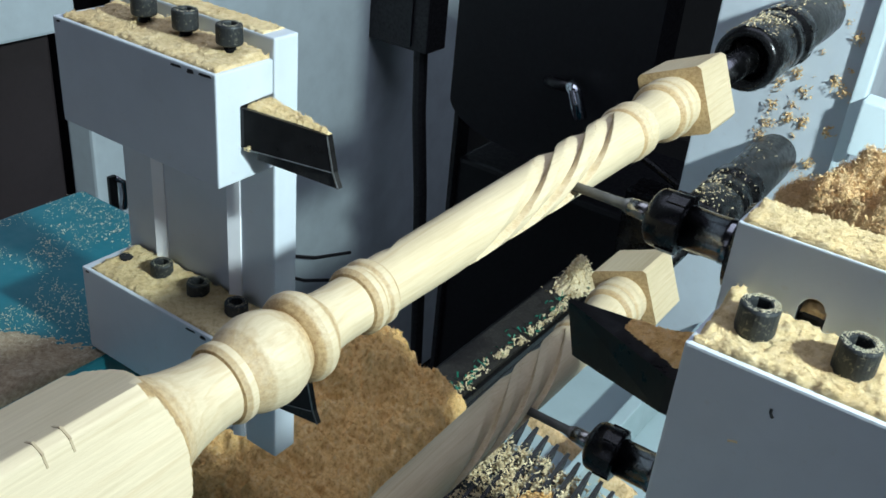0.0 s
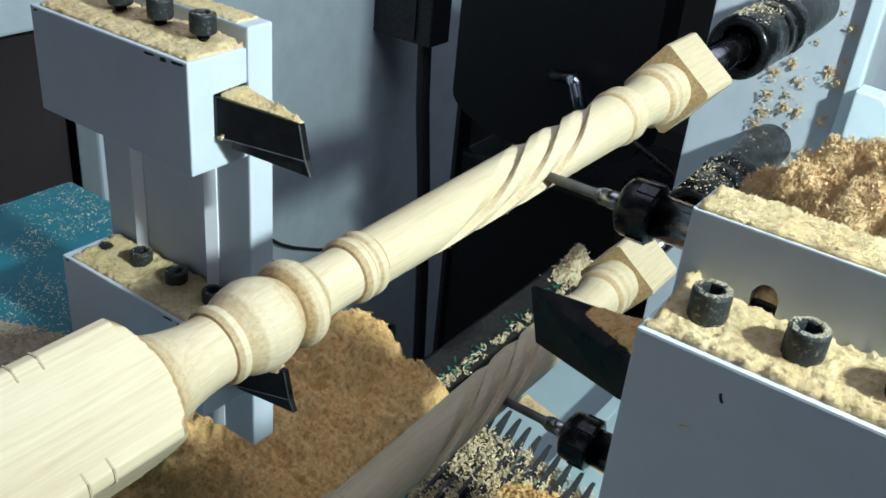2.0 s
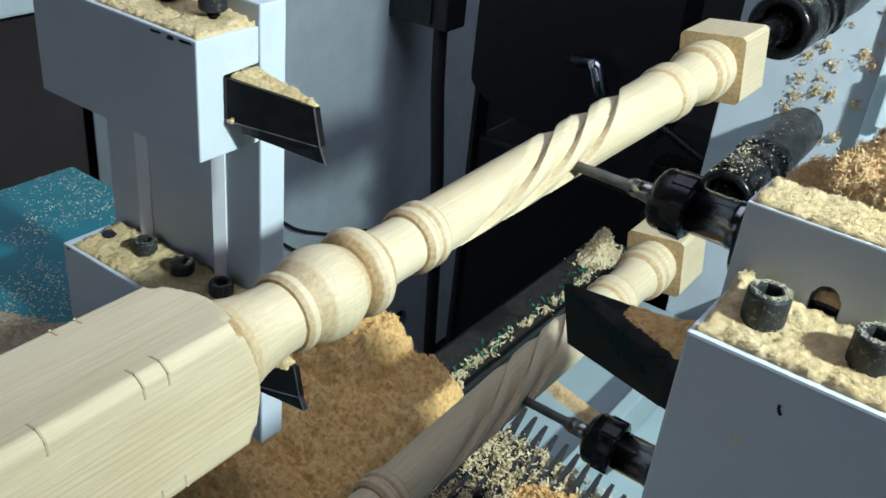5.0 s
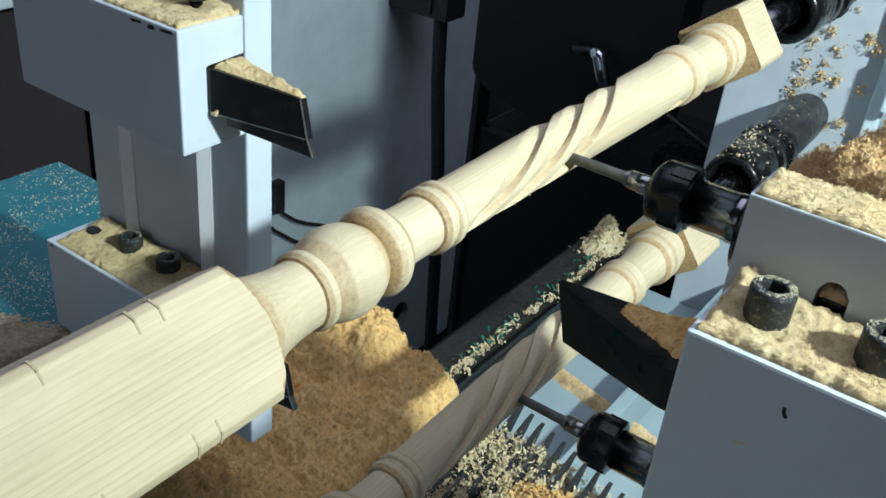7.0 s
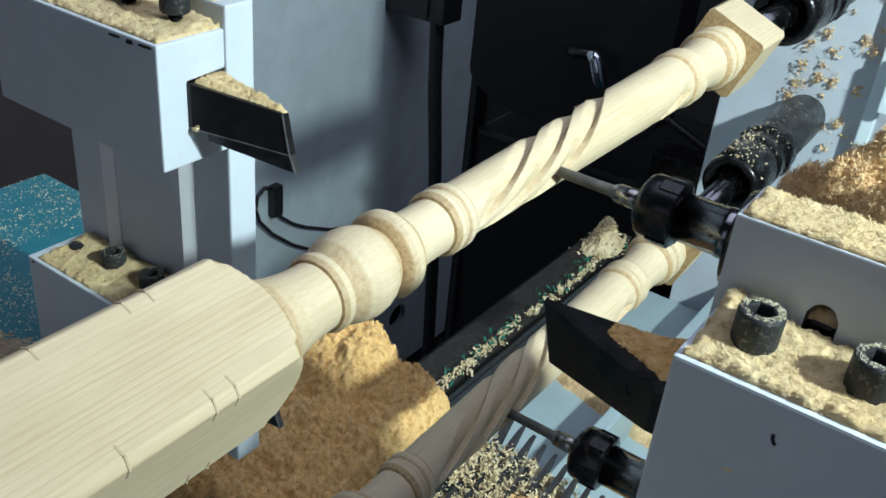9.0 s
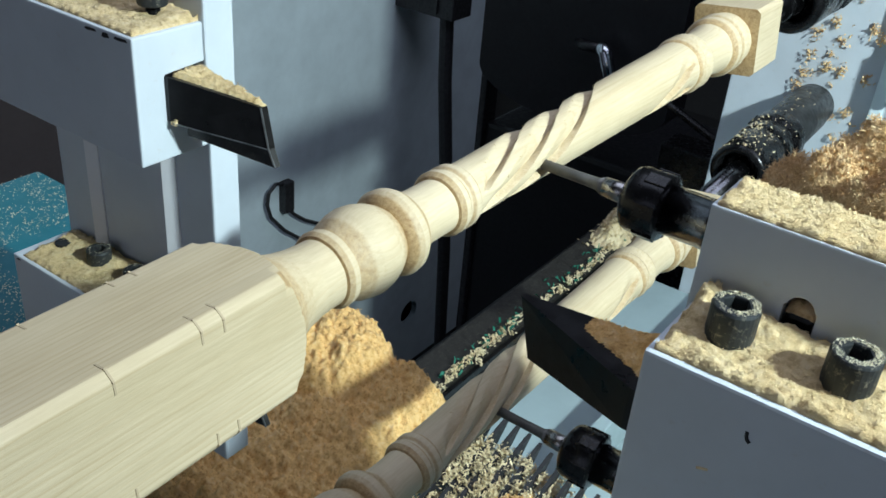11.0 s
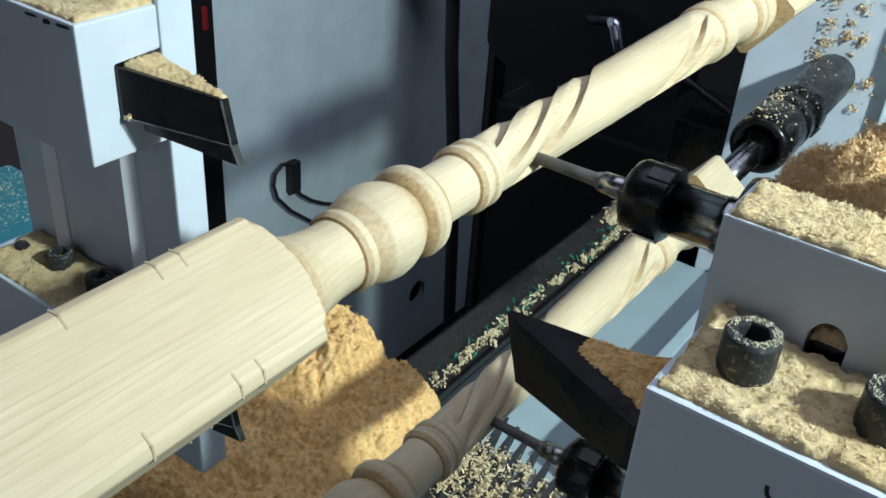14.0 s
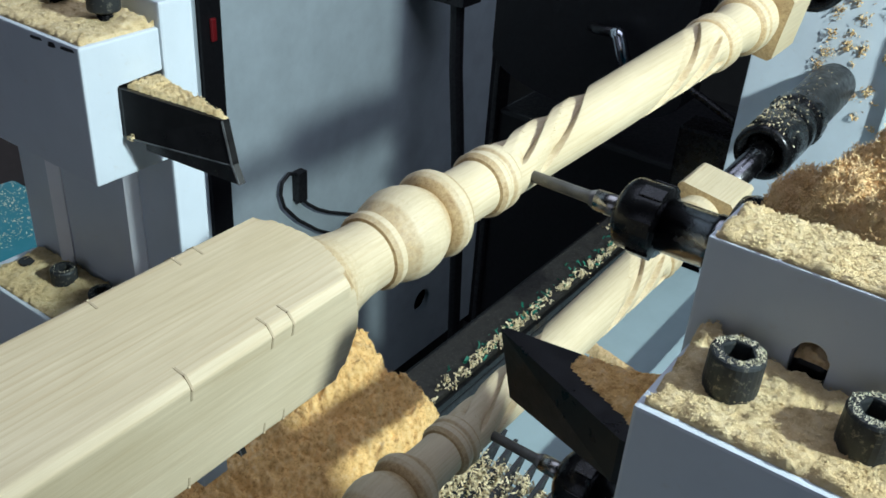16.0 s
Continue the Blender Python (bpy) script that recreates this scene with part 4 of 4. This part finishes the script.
def small_heap():
    rng = random.Random(91)

    def height(x, y):
        d = ((x + 0.155) / 0.060) ** 2 + ((y - 0.575) / 0.045) ** 2
        return 0.842 + (0.055 * (1 - d) ** 0.6 + 0.006 * fuzz(x, y, 70, 3) + 0.003 * fuzz(x, y, 260, 4) if d < 1 else -0.003)

    verts, faces = heap(-0.22, -0.09, 0.525, 0.625, 0.002, height, 0.8405)
    flakes(verts, faces, rng, 1500, lambda r: (lambda x, y: (x, y, max(0.841, height(x, y)) + 0.0006))(r.gauss(-0.155, 0.025), r.gauss(0.575, 0.018)), 0.003, 0.8)
    CARRIED.append(loose("sawdust", verts, faces, ORANGE, (-0.155, 0.575, 0.8405), "small heap of tan sawdust beside the wiper blades"))


small_heap()


def torn_fibres(ob, seed):
    """Fine slivers torn up along the ridges of the flutes."""
    rng = random.Random(seed)
    verts, faces = [], []
    for _ in range(200):
        y = 0.345 + 0.25 * rng.random()
        k = rng.randrange(3)
        u = 2 * math.pi * ((y - TOOL_Y) / LEAD) + k * radians(60) + radians(rng.gauss(21, 1.5) if rng.random() < 0.75 else rng.gauss(-17, 1))
        r = turned_radius(y)
        slivers(verts, faces, rng, 1, lambda q: (r * math.cos(u), y, r * math.sin(u)), 0.0020)
    me = bpy.data.meshes.new("torn_fibres")
    me.from_pydata(verts, [], faces)
    me.materials.append(PINE)
    fibre = new("torn_fibres", me)
    fibre.parent = ob
    tagged(fibre, "fine torn wood fibres along the flutes", "", "", "stuff")


for wood, seed in zip([o for o, a in SPUN], (3, 4)):
    torn_fibres(wood, seed)

# ---- movement ----
def motions():
    for ob in CARRIED:
        x, y, z = ob.location
        walk(ob, [(t, pose(x, y - s, z)) for t, s in SLIDE])
    for ob, axis in SPUN:
        y = ob.location.y
        line = pose(axis[0], 0.33, axis[1], 0.25, 0, 0.25)   # the spindles run a hair off square
        walk(ob, [(0.5 * k, line @ pose(0, y - 0.33, 0, 0, -SPIN_RATE * 0.5 * k, 0)) for k in range(33)])


SPIN_RATE = 14.9   # degrees a second
motions()
